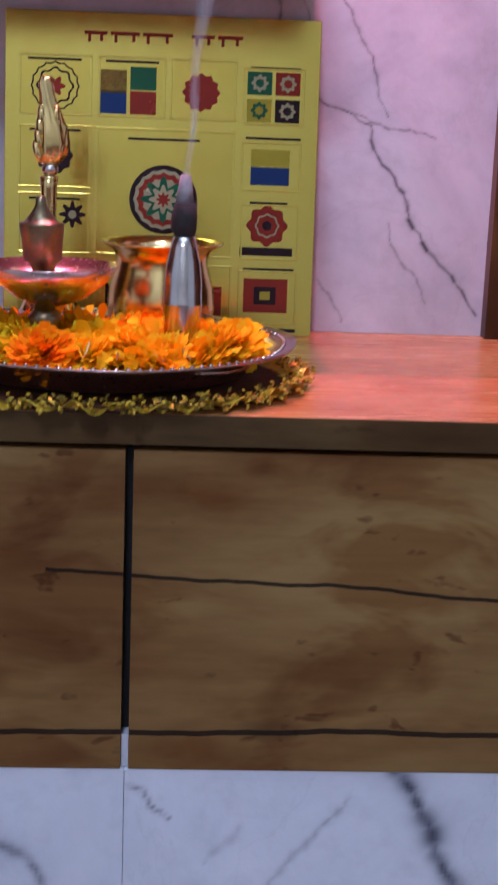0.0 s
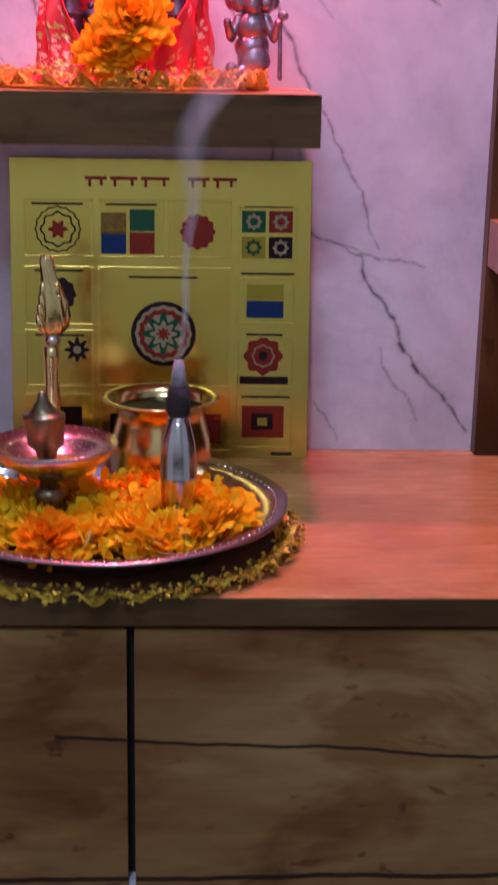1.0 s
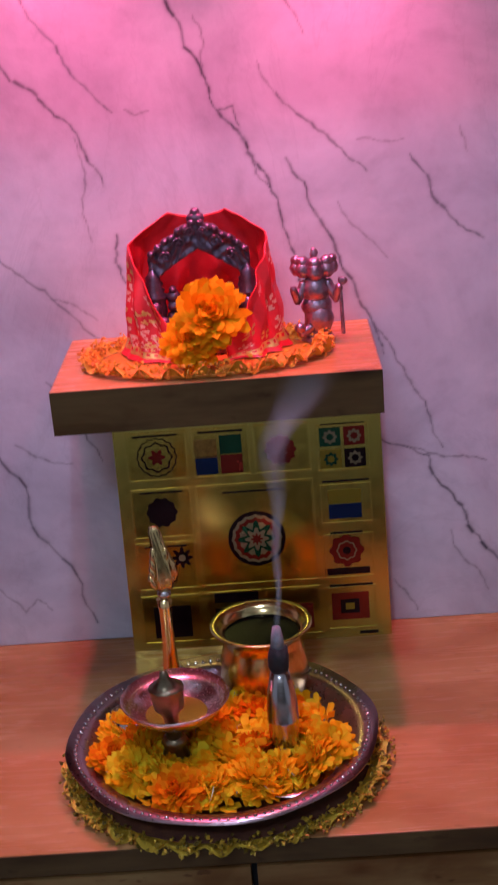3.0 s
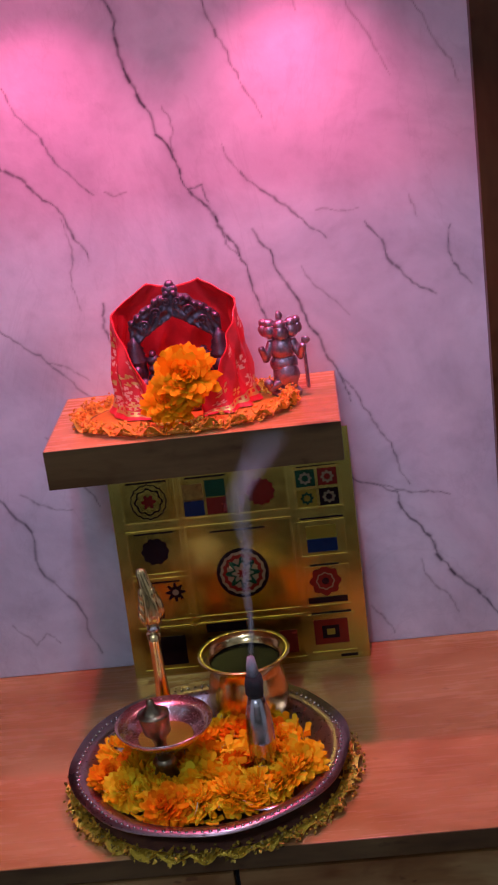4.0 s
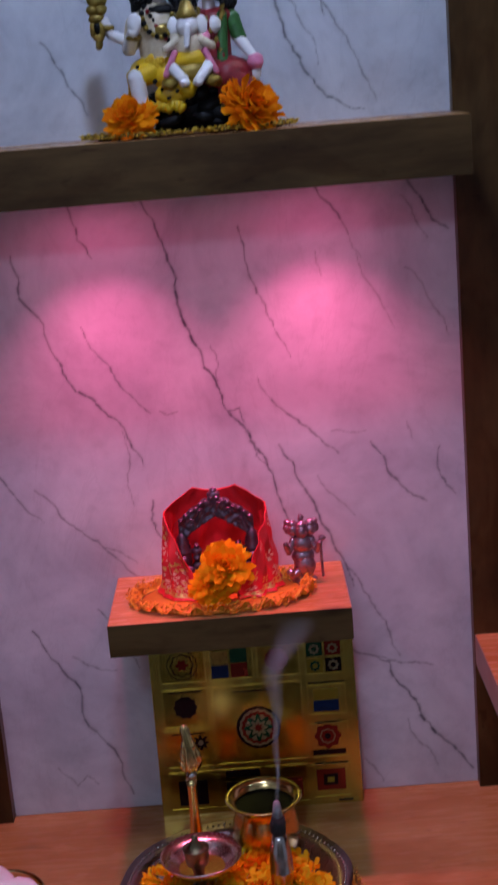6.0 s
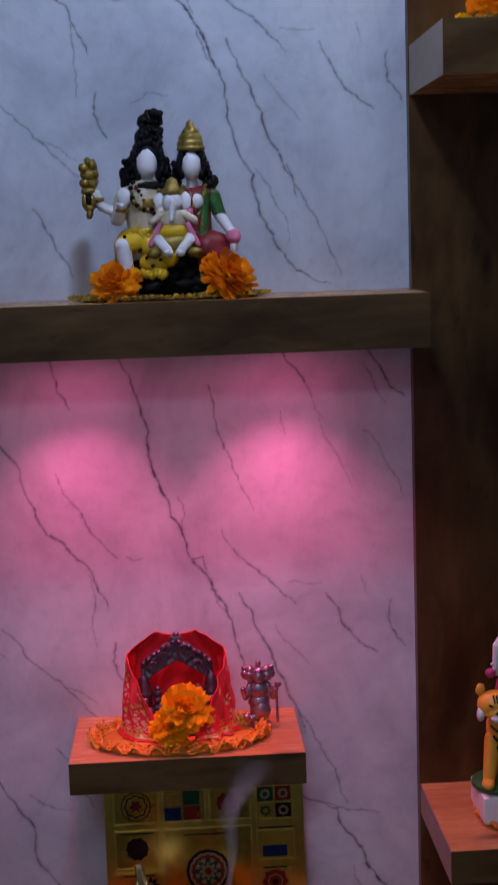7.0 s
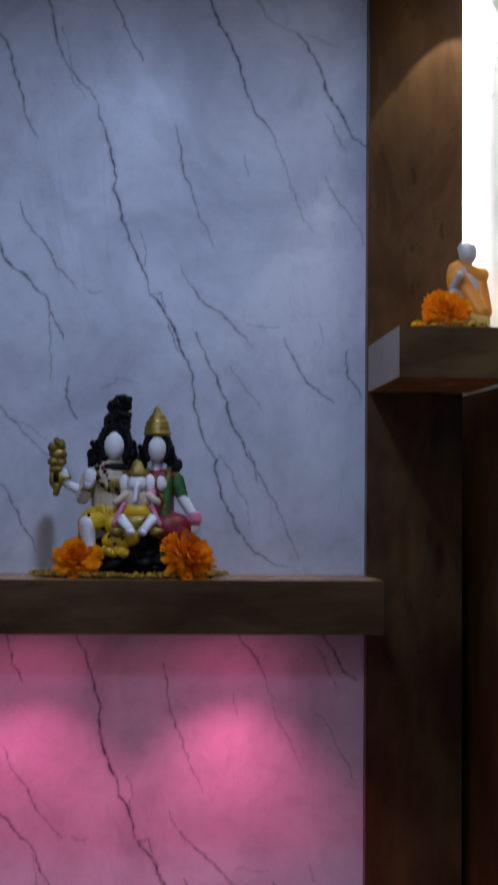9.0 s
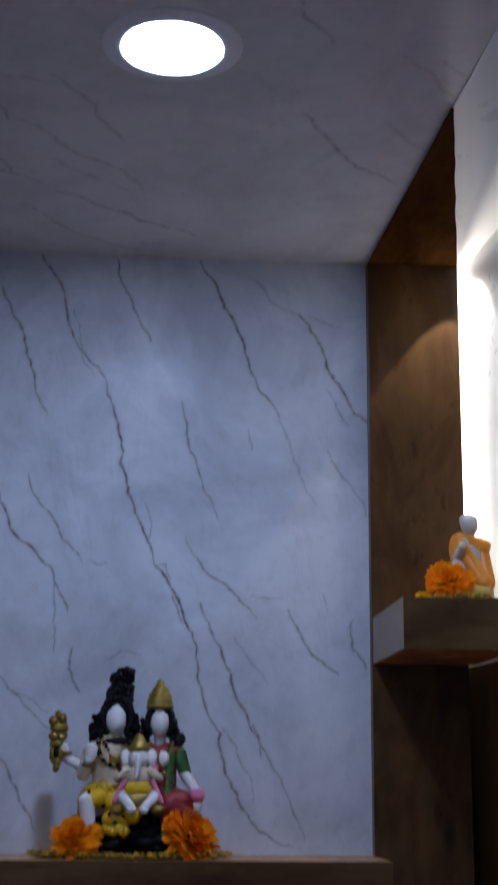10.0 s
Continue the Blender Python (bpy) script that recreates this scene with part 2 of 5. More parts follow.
M_MAGENTA = mottled("magenta_paint", (0.50, 0.03, 0.14), (0.62, 0.06, 0.2), 60, 0.4)
M_GREEN = mottled("green_glaze", (0.015, 0.06, 0.012), (0.05, 0.19, 0.04), 110, 0.40, relief=0.5, relief_scale=140)
M_DKGREEN = mottled("dark_green_glaze", (0.004, 0.008, 0.004), (0.010, 0.034, 0.010), 50, 0.30, relief=0.5, relief_scale=90, spec=0.3)
M_TIGER = mottled("tiger_orange", (0.80, 0.33, 0.02), (0.88, 0.47, 0.05), 50, 0.40)
M_SAFFRON = mottled("saffron_glaze", (0.80, 0.24, 0.012), (0.90, 0.36, 0.03), 50, 0.40)
M_GREY = mottled("grey_stone_glaze", (0.50, 0.45, 0.38), (0.66, 0.60, 0.52), 60, 0.4)
M_CHALK = mottled("white_sweet", (0.80, 0.77, 0.74), (0.86, 0.84, 0.82), 60, 0.75, relief=0.15, relief_scale=200)
M_CHAR = mottled("charred_stick", (0.010, 0.009, 0.009), (0.03, 0.027, 0.025), 150, 0.85, relief=0.6, relief_scale=400)
M_ASH = mottled("ash", (0.22, 0.21, 0.22), (0.40, 0.38, 0.38), 200, 0.9, relief=0.5)
M_LIQUID = principled("dark_water", (0.003, 0.002, 0.002), 0.25, 0, 0.02)[0]
M_INK_RED = mottled("red_print", (0.26, 0.022, 0.012), (0.322, 0.037, 0.019), 6, 0.24, 0.7)
M_INK_BLUE = mottled("blue_print", (0.009, 0.031, 0.124), (0.019, 0.05, 0.161), 6, 0.24, 0.7)
M_INK_GREEN = mottled("green_print", (0.012, 0.087, 0.037), (0.025, 0.124, 0.056), 6, 0.24, 0.7)
M_INK_DARK = mottled("dark_print", (0.019, 0.007, 0.009), (0.037, 0.015, 0.019), 6, 0.24, 0.7)
M_INK_YELLOW = mottled("yellow_print", (0.403, 0.31, 0.025), (0.465, 0.372, 0.05), 6, 0.24, 0.7)
M_INK_CREAM = mottled("cream_print", (0.372, 0.31, 0.161), (0.434, 0.372, 0.223), 6, 0.24, 0.7)
M_TRIM = mottled("lamp_trim", (0.84, 0.85, 0.87), (0.88, 0.89, 0.90), 20, 0.4)


def glowing(name, colour, strength):
    m, nt, lk, b = principled(name, (0.8, 0.8, 0.8), 0.4)
    b.inputs["Emission Color"].default_value = (*colour, 1)
    b.inputs["Emission Strength"].default_value = strength
    return m


M_GLOW = glowing("lamp_diffuser", (0.53, 0.69, 1.12), 240)
M_GLOW_PINK = glowing("pink_led", (1.0, 0.15, 0.35), 4)


def smoky():
    m, nt, lk, b = principled("incense_smoke", (0.75, 0.74, 0.76), 1.0)
    vec = mapped(nt, lk, (1, 1, 0.4))
    n = noise_of(nt, lk, vec, 42, 4, 0.6, 1.5)
    at = nt.new("ShaderNodeAttribute")
    at.attribute_name = "thin"
    lk.new(calc(nt, lk, "MULTIPLY", calc(nt, lk, "MULTIPLY", at.outputs["Fac"], n), 0.48), b.inputs["Alpha"])
    return m


M_SMOKE = smoky()

# ---- mesh helpers ----


def thing(name, label, category, group="", kind="", at=(0, 0, 0)):
    ob = new(name)
    ob.location = at
    ob.empty_display_size = 0.02
    return tagged(ob, label, category, group, kind)


def part(name, bm, mat, parent=None, label="", smooth=False):
    me = bpy.data.meshes.new(name)
    if smooth:
        for f in bm.faces:
            f.smooth = True
    bm.to_mesh(me)
    bm.free()
    for mm in (mat if isinstance(mat, (list, tuple)) else [mat]):
        me.materials.append(mm)
    ob = new(name, me)
    if parent:
        ob.parent = parent
    if label:
        tagged(ob, label)
    return ob


def raw(name, verts, faces, mat, parent=None, smooth=False, slots=None):
    me = bpy.data.meshes.new(name)
    me.from_pydata(verts, [], faces)
    for mm in (mat if isinstance(mat, (list, tuple)) else [mat]):
        me.materials.append(mm)
    if slots is not None:
        me.polygons.foreach_set("material_index", slots)
    if smooth:
        me.polygons.foreach_set("use_smooth", [True] * len(me.polygons))
    me.update()
    ob = new(name, me)
    if parent:
        ob.parent = parent
    return ob


def bm_box(x0, x1, y0, y1, z0, z1, bevel=0.0, bm=None, turn=None):
    bm = bm or bmesh.new()
    m = Matrix.Translation(((x0 + x1) / 2, (y0 + y1) / 2, (z0 + z1) / 2))
    if turn:
        m = m @ turn
    g = bmesh.ops.create_cube(bm, size=1, matrix=m @ Matrix.Diagonal((x1 - x0, y1 - y0, z1 - z0, 1)))
    if bevel:
        edges = list({e for v in g["verts"] for e in v.link_edges})
        bmesh.ops.bevel(bm, geom=edges, offset=bevel, segments=2, profile=0.6, affect="EDGES")
    return bm


def lathe(profile, seg=48, at=(0, 0, 0), bm=None, ripple=None):
    """Turns a profile of (radius, height) round the z axis; ripple(angle, k) scales the radius."""
    bm = bm or bmesh.new()
    rings = []
    for k, (r, z) in enumerate(profile):
        ring = []
        for n in range(seg):
            a = 2 * math.pi * n / seg
            rr = max(r, 1e-5) * (ripple(a, k) if ripple else 1)
            ring.append(bm.verts.new((at[0] + rr * math.cos(a), at[1] + rr * math.sin(a), at[2] + z)))
        rings.append(ring)
    for a, b in zip(rings, rings[1:]):
        for n in range(seg):
            bm.faces.new((a[n], a[(n + 1) % seg], b[(n + 1) % seg], b[n]))
    return bm


BALLS = {}


def unit_ball(u, v):
    """Points and faces of a unit sphere with u slices and v stacks, kept for reuse."""
    if (u, v) not in BALLS:
        pts = [Vector((0, 0, 1))]
        for k in range(1, v):
            a = math.pi * k / v
            pts += [Vector((math.sin(a) * math.cos(2 * math.pi * n / u), math.sin(a) * math.sin(2 * math.pi * n / u), math.cos(a))) for n in range(u)]
        pts.append(Vector((0, 0, -1)))
        last = len(pts) - 1
        faces = []
        for n in range(u):
            m = (n + 1) % u
            faces.append((0, 1 + n, 1 + m))
            for k in range(v - 2):
                faces.append((1 + k * u + n, 1 + (k + 1) * u + n, 1 + (k + 1) * u + m, 1 + k * u + m))
            faces.append((last, 1 + (v - 2) * u + m, 1 + (v - 2) * u + n))
        BALLS[(u, v)] = pts, faces
    return BALLS[(u, v)]


def blob(bm, c, r, slot=0, rot=(0, 0, 0), u=14, v=10):
    """An ellipsoid of radii r at c, turned by rot degrees, in material slot."""
    m = pose(*c, *rot) @ Matrix.Diagonal((*(r if isinstance(r, tuple) else (r, r, r)), 1))
    pts, faces = unit_ball(u, v)
    made = [bm.verts.new(m @ q) for q in pts]
    for f in faces:
        nf = bm.faces.new([made[k] for k in f])
        nf.material_index, nf.smooth = slot, True


def limb(bm, a, b, r0, r1, slot=0, seg=12):
    """A tapered round rod from a to b with domed ends."""
    a, b = Vector(a), Vector(b)
    d = (b - a).normalized()
    e = d.orthogonal().normalized()
    f = d.cross(e)
    ends = []
    for c, r in ((a, r0), (b, r1)):
        ends.append([bm.verts.new(c + (e * math.cos(2 * math.pi * n / seg) + f * math.sin(2 * math.pi * n / seg)) * r) for n in range(seg)])
    for n in range(seg):
        nf = bm.faces.new((ends[0][n], ends[0][(n + 1) % seg], ends[1][(n + 1) % seg], ends[1][n]))
        nf.material_index, nf.smooth = slot, True
    blob(bm, a, r0, slot, u=seg, v=8)
    blob(bm, b, r1, slot, u=seg, v=8)


def uneven(bm, amount=0.0009, scale=140.0):
    """Breaks up the smoothness of a cast or modelled figure."""
    bm.normal_update()
    for v in bm.verts:
        v.co += v.normal * (amount * (noise.noise(v.co * scale) + 0.5 * noise.noise(v.co * scale * 2.3)))


# ---- marble sheets with veins ----


def jagged(pts, rng, amount, depth=3):
    """A polyline broken up by moving midpoints sideways."""
    pts = [np.array(p, float) for p in pts]
    for _ in range(depth):
        out = [pts[0]]
        for a, b in zip(pts, pts[1:]):
            d = b - a
            mid = (a + b) / 2 + np.array([-d[1], d[0]]) * rng.uniform(-amount, amount)
            out += [mid, b]
        pts = out
    return pts


def vein_field(us, vs, veins, seed):
    """Strength of the veins on a grid: us across, vs up. A vein is (points, half width, strength)."""
    rng = np.random.RandomState(seed)
    field = np.zeros((len(vs), len(us)), np.float32)
    for pts, width, power in veins:
        line = jagged(pts, rng, 0.11)
        count = len(line) - 1
        for k, (a, b) in enumerate(zip(line, line[1:])):
            along = (k + 0.5) / count
            w = width * (0.55 + 0.75 * rng.rand()) * (0.45 + 0.55 * math.sin(math.pi * min(1, 0.12 + 0.85 * along)))
            s = power * (0.55 + 0.45 * rng.rand())
            pad = 3.2 * w
            i0, i1 = np.searchsorted(us, (min(a[0], b[0]) - pad, max(a[0], b[0]) + pad))
            j0, j1 = np.searchsorted(vs, (min(a[1], b[1]) - pad, max(a[1], b[1]) + pad))
            if i1 <= i0 or j1 <= j0:
                continue
            gu, gv = np.meshgrid(us[i0:i1], vs[j0:j1])
            d = b - a
            t = np.clip(((gu - a[0]) * d[0] + (gv - a[1]) * d[1]) / max(d @ d, 1e-9), 0, 1)
            dist = np.hypot(gu - a[0] - t * d[0], gv - a[1] - t * d[1])
            w *= 0.85
            val = 0.95 * s * (np.exp(-(dist / w) ** 2) + 0.14 * np.exp(-(dist / (3 * w)) ** 2))
            field[j0:j1, i0:i1] = np.maximum(field[j0:j1, i0:i1], val)
    return np.clip(field, 0, 1)


def sheet(name, origin, across, up, width, height, step, veins, mat, seed, parent=None, thick=0.006):
    """A slab whose front is a fine grid that carries the veins; veins are in metres from the origin."""
    nu, nv = int(width / step) + 1, int(height / step) + 1
    us, vs = np.linspace(0, width, nu), np.linspace(0, height, nv)
    field = vein_field(us, vs, veins, seed)
    o, a, b = np.array(origin, float), np.array(across, float), np.array(up, float)
    gu, gv = np.meshgrid(us, vs)
    co = o + gu[..., None] * a + gv[..., None] * b
    back = np.cross(b, a) * thick
    rim = [co[0, 0] + back, co[0, -1] + back, co[-1, -1] + back, co[-1, 0] + back]
    idx = np.arange(nu * nv).reshape(nv, nu)
    quads = np.stack([idx[:-1, :-1], idx[:-1, 1:], idx[1:, 1:], idx[1:, :-1]], -1).reshape(-1, 4)
    n = nu * nv
    c = [idx[0, 0], idx[0, -1], idx[-1, -1], idx[-1, 0]]
    extra = [[c[k], n + k, n + (k + 1) % 4, c[(k + 1) % 4]] for k in range(4)] + [[n + 3, n + 2, n + 1, n]]
    faces = np.concatenate([quads, np.array(extra)])
    me = bpy.data.meshes.new(name)
    verts = np.concatenate([co.reshape(-1, 3), np.array(rim)])
    me.vertices.add(len(verts))
    me.vertices.foreach_set("co", verts.ravel())
    me.loops.add(faces.size)
    me.loops.foreach_set("vertex_index", faces.ravel())
    me.polygons.add(len(faces))
    me.polygons.foreach_set("loop_start", np.arange(0, faces.size, 4))
    at = me.attributes.new("vein", "FLOAT", "POINT")
    at.data.foreach_set("value", np.concatenate([field.ravel(), np.zeros(4, np.float32)]))
    me.update(calc_edges=True)
    me.validate()
    me.materials.append(mat)
    ob = new(name, me)
    if parent:
        ob.parent = parent
    return ob


def veins_wall():
    """The printed veins of one sheet, as (x, z) lines; the sheet repeats 0.760 m lower."""
    v = []

    def add(w, s, *pts):
        v.append((pts, w, s))
    add(0.0017, 0.80, (-0.158, 2.570), (-0.131, 2.526), (-0.115, 2.478), (-0.086, 2.409), (-0.051, 2.359))
    add(0.0021, 0.95, (-0.051, 2.359), (-0.037, 2.312), (-0.029, 2.245), (-0.009, 2.188), (0.014, 2.131), (0.025, 2.096))
    add(0.0024, 1.00, (0.025, 2.096), (0.046, 2.071), (0.064, 2.035), (0.079, 2.004))
    add(0.0018, 0.85, (0.079, 2.004), (0.088, 1.957), (0.095, 1.918), (0.121, 1.865), (0.133, 1.804), (0.154, 1.763), (0.176, 1.734), (0.223, 1.715))
    add(0.0013, 0.70, (0.025, 2.096), (0.041, 2.099), (0.047, 2.077))
    add(0.0014, 0.70, (0.050, 2.059), (0.059, 2.031), (0.074, 2.009))
    add(0.0012, 0.50, (0.014, 2.131), (0.018, 2.160), (0.009, 2.188))
    add(0.0013, 0.45, (-0.104, 2.474), (-0.090, 2.413), (-0.070, 2.375))
    add(0.0018, 0.85, (-0.209, 2.505), (-0.191, 2.462), (-0.172, 2.419), (-0.156, 2.368), (-0.135, 2.314))
    add(0.0017, 0.85, (-0.041, 2.556), (-0.029, 2.512), (-0.009, 2.468), (0.011, 2.430))
    add(0.0021, 0.95, (0.082, 2.559), (0.108, 2.517), (0.125, 2.477), (0.142, 2.443), (0.155, 2.404), (0.168, 2.369))
    add(0.0015, 0.80, (0.168, 2.369), (0.201, 2.319))
    add(0.0012, 0.40, (0.201, 2.319), (0.216, 2.287))
    add(0.0013, 0.50, (0.154, 2.536), (0.188, 2.497), (0.230, 2.478))
    add(0.0020, 0.90, (0.230, 2.478), (0.256, 2.442), (0.271, 2.398), (0.293, 2.364), (0.310, 2.330), (0.331, 2.316))
    add(0.0012, 0.55, (0.271, 2.364), (0.289, 2.330), (0.304, 2.306))
    add(0.0011, 0.40, (0.243, 2.477), (0.269, 2.467), (0.290, 2.461))
    add(0.0015, 0.75, (0.058, 2.340), (0.066, 2.290), (0.083, 2.240), (0.096, 2.202))
    add(0.0012, 0.55, (0.096, 2.202), (0.115, 2.162))
    add(0.0012, 0.45, (0.210, 2.293), (0.230, 2.243), (0.255, 2.190))
    add(0.0013, 0.55, (0.272, 2.270), (0.305, 2.220), (0.327, 2.175))
    add(0.0011, 0.45, (0.156, 2.300), (0.162, 2.268))
    add(0.0020, 0.90, (-0.197, 2.187), (-0.190, 2.175), (-0.175, 2.139), (-0.146, 2.116), (-0.121, 2.092))
    add(0.0017, 0.80, (-0.121, 2.092), (-0.108, 2.056), (-0.095, 2.029))
    add(0.0012, 0.55, (-0.119, 2.080), (-0.113, 2.032), (-0.113, 1.974))
    add(0.0014, 0.70, (-0.159, 2.225), (-0.129, 2.173), (-0.107, 2.132), (-0.078, 2.101))
    add(0.0013, 0.50, (-0.066, 2.103), (-0.057, 2.097), (-0.042, 2.100))
    add(0.0018, 0.80, (-0.087, 1.979), (-0.091, 1.951), (-0.075, 1.920))
    add(0.0011, 0.45, (-0.042, 1.963), (-0.019, 1.977), (0.009, 1.972))
    add(0.0016, 0.75, (0.085, 2.108), (0.118, 2.076), (0.146, 2.049), (0.170, 2.025))
    add(0.0011, 0.45, (0.162, 2.057), (0.186, 2.053), (0.208, 2.054))
    add(0.0019, 0.85, (0.090, 2.044), (0.115, 1.989), (0.135, 1.946), (0.155, 1.896), (0.175, 1.858))
    add(0.0013, 0.65, (0.175, 1.858), (0.191, 1.827), (0.207, 1.797), (0.226, 1.753), (0.238, 1.723))
    add(0.0015, 0.75, (0.166, 1.877), (0.174, 1.854), (0.179, 1.833))
    add(0.0011, 0.45, (0.139, 1.997), (0.167, 1.958), (0.187, 1.935))
    add(0.0012, 0.50, (0.124, 1.872), (0.144, 1.846), (0.160, 1.812), (0.167, 1.774))
    add(0.0018, 0.80, (0.214, 2.038), (0.234, 1.999), (0.254, 1.971), (0.286, 1.948))
    add(0.0016, 0.70, (0.307, 2.024), (0.306, 1.984), (0.326, 1.955))
    add(0.0011, 0.45, (0.264, 2.063), (0.271, 2.037))
    add(0.0015, 0.65, (-0.185, 1.938), (-0.156, 1.911), (-0.116, 1.870))
    add(0.0012, 0.50, (-0.162, 1.917), (-0.137, 1.908), (-0.117, 1.891))
    add(0.0016, 0.75, (-0.179, 1.828), (-0.154, 1.787), (-0.129, 1.735))
    add(0.0013, 0.60, (0.083, 1.766), (0.109, 1.730))
    add(0.0012, 0.50, (0.068, 2.140), (0.081, 2.112), (0.092, 2.098))
    add(0.0014, 0.7, (-0.318, 2.053), (-0.28, 2.01), (-0.238, 1.959))
    add(0.0018, 0.8, (-0.24, 2.325), (-0.235, 2.269), (-0.197, 2.187))
    add(0.0015, 0.65, (-0.246, 2.007), (-0.214, 1.965), (-0.185, 1.938))
    return v


def veins_lower():
    v = []

    def add(w, s, *pts):
        v.append((pts, w, s))
    add(0.0019, 0.85, (-0.282, 1.043), (-0.231, 0.962), (-0.203, 0.873), (-0.166, 0.781))
    add(0.0013, 0.5, (-0.23, 1.0), (-0.21, 0.985), (-0.17, 0.975))
    add(0.0013, 0.6, (0.179, 0.969), (0.212, 0.958), (0.25, 0.952), (0.275, 0.945))
    add(0.0022, 0.95, (0.212, 0.958), (0.241, 0.90), (0.254, 0.869), (0.299, 0.817), (0.325, 0.78))
    add(0.0014, 0.5, (0.235, 0.865), (0.26, 0.82), (0.275, 0.79))
    add(0.0013, 0.5, (-0.27, 0.83), (-0.245, 0.80), (-0.23, 0.815), (-0.215, 0.80))
    add(0.0013, 0.5, (0.17, 0.81), (0.185, 0.79), (0.195, 0.77))
    return v


def moved(veins, dx, dz):
    return [([(x + dx, z + dz) for x, z in pts], w, s) for pts, w, s in veins]


def strewn(seed, count, w, h, slope, spread):
    """Random slanting veins for a sheet that no one compares line by line."""
    rng = random.Random(seed)
    out = []
    for _ in range(count):
        x, y = rng.uniform(-0.1, w), rng.uniform(0, h)
        pts = [(x, y)]
        a = slope + rng.uniform(-spread, spread)
        for _ in range(rng.randint(2, 5)):
            a += rng.uniform(-0.35, 0.35)
            d = rng.uniform(0.03, 0.07)
            x, y = x + d * math.cos(a), y + d * math.sin(a)
            pts.append((x, y))
        out.append((pts, rng.uniform(0.0012, 0.0022), rng.uniform(0.35, 0.85)))
    return out


# ---- the setting ----
WALL_H = CEIL - COUNTER
upper = veins_wall()
lower = moved(upper, -0.009, -0.760) + veins_lower()
split = 1.668
wall = thing("wall_back", "white marble-print back wall with dark veins above the counter", "wall", kind="structure")
sheet("marble_sheet", (X_L, 0, COUNTER), (1, 0, 0), (0, 0, 1), X_R - X_L, split - COUNTER, 0.0014, moved(lower, -X_L, -COUNTER), M_MARBLE, 4, wall)
sheet("marble_sheet", (X_L, 0, split), (1, 0, 0), (0, 0, 1), X_R - X_L, CEIL - split, 0.0014, moved(upper, -X_L, -split), M_MARBLE, 5, wall)
part("backing", bm_box(X_WL - 0.05, X_W + 0.08, 0.06, 0.16, 0, CEIL), M_PAINT, wall)
part("furring", bm_box(X_L, X_R, 0.0075, 0.06, COUNTER, CEIL), M_PAINT, wall)


def slab(name, label, *dims, mat, bevel=0.0, category=""):
    return tagged(part(name, bm_box(*dims, bevel), mat), label, category or "wall", kind="structure")


slab("wall_flank_east", "dark brown wood-grain laminate panel beside the marble", X_R, X_W, -0.02, 0.004, COUNTER, CEIL - 0.0035, mat=M_PANEL, bevel=0.001)
slab("wall_flank_west", "dark brown wood-grain laminate panel beside the marble", X_WL, X_L, -0.02, 0.004, COUNTER, CEIL - 0.0035, mat=M_PANEL, bevel=0.001)


def side_wall(name, x0, x1, z0, z1, mat, label):
    """A side wall that runs forward from the niche and opens out a little."""
    s = 1 if x0 > 0 else -1
    verts = [(x, y, z) for z in (z0, z1) for x, y in ((x0, 0.06), (x1, -0.45), (x1 + 0.1 * s, -0.45), (x0 + 0.1 * s, 0.06))]
    ob = raw(name, verts, [(0, 1, 2, 3), (4, 7, 6, 5), (0, 4, 5, 1), (1, 5, 6, 2), (2, 6, 7, 3), (3, 7, 4, 0)], mat)
    return tagged(ob, label, "wall", kind="structure")


side_wall("wall_side_east_upper", 0.474, 0.521, 1.962, CEIL, M_WHITE, "white glossy side wall lit by a hidden strip")
side_wall("wall_side_east_lower", 0.474, 0.521, 0, 1.962, M_PANEL, "dark brown wood-grain side wall under the shelf")
side_wall("wall_side_west", -0.483, -0.53, 0, CEIL, M_PANEL, "dark brown wood-grain side wall")

# ceiling: one marble-print sheet over the niche, plain panels round it, a wooden corner board
ceil_veins = strewn(11, 46, 1.15, 1.25, -0.85, 0.35)
tagged(sheet("ceiling_marble", (-0.8, 0.06, CEIL), (1, 0, 0), (0, -1, 0), X_R + 0.86, 1.3, 0.003, ceil_veins, M_CEILING, 7), "grey veined marble-print ceiling sheet", "ceiling", kind="structure")
slab("ceiling", "plain white ceiling of the room", ROOM_W, ROOM_E, ROOM_S, 0.16, CEIL + 0.008, CEIL + 0.1, mat=M_PAINT, category="ceiling")


def ceiling_panel():
    """White glossy panel that covers the marble sheet past a slightly slanting line."""
    ring = [(X_R, 0.055), (X_R + 0.053, -1.24), (ROOM_E, -1.24), (ROOM_E, 0.055)]
    verts = [(x, y, z) for z in (CEIL - 0.0018, CEIL - 0.0004) for x, y in ring]
    ob = raw("ceiling_panel", verts, [(0, 1, 2, 3), (4, 7, 6, 5), (0, 4, 5, 1), (1, 5, 6, 2), (2, 6, 7, 3), (3, 7, 4, 0)], M_WHITE)
    return tagged(ob, "white glossy ceiling panel beside the marble", "ceiling", kind="structure")


ceiling_panel()


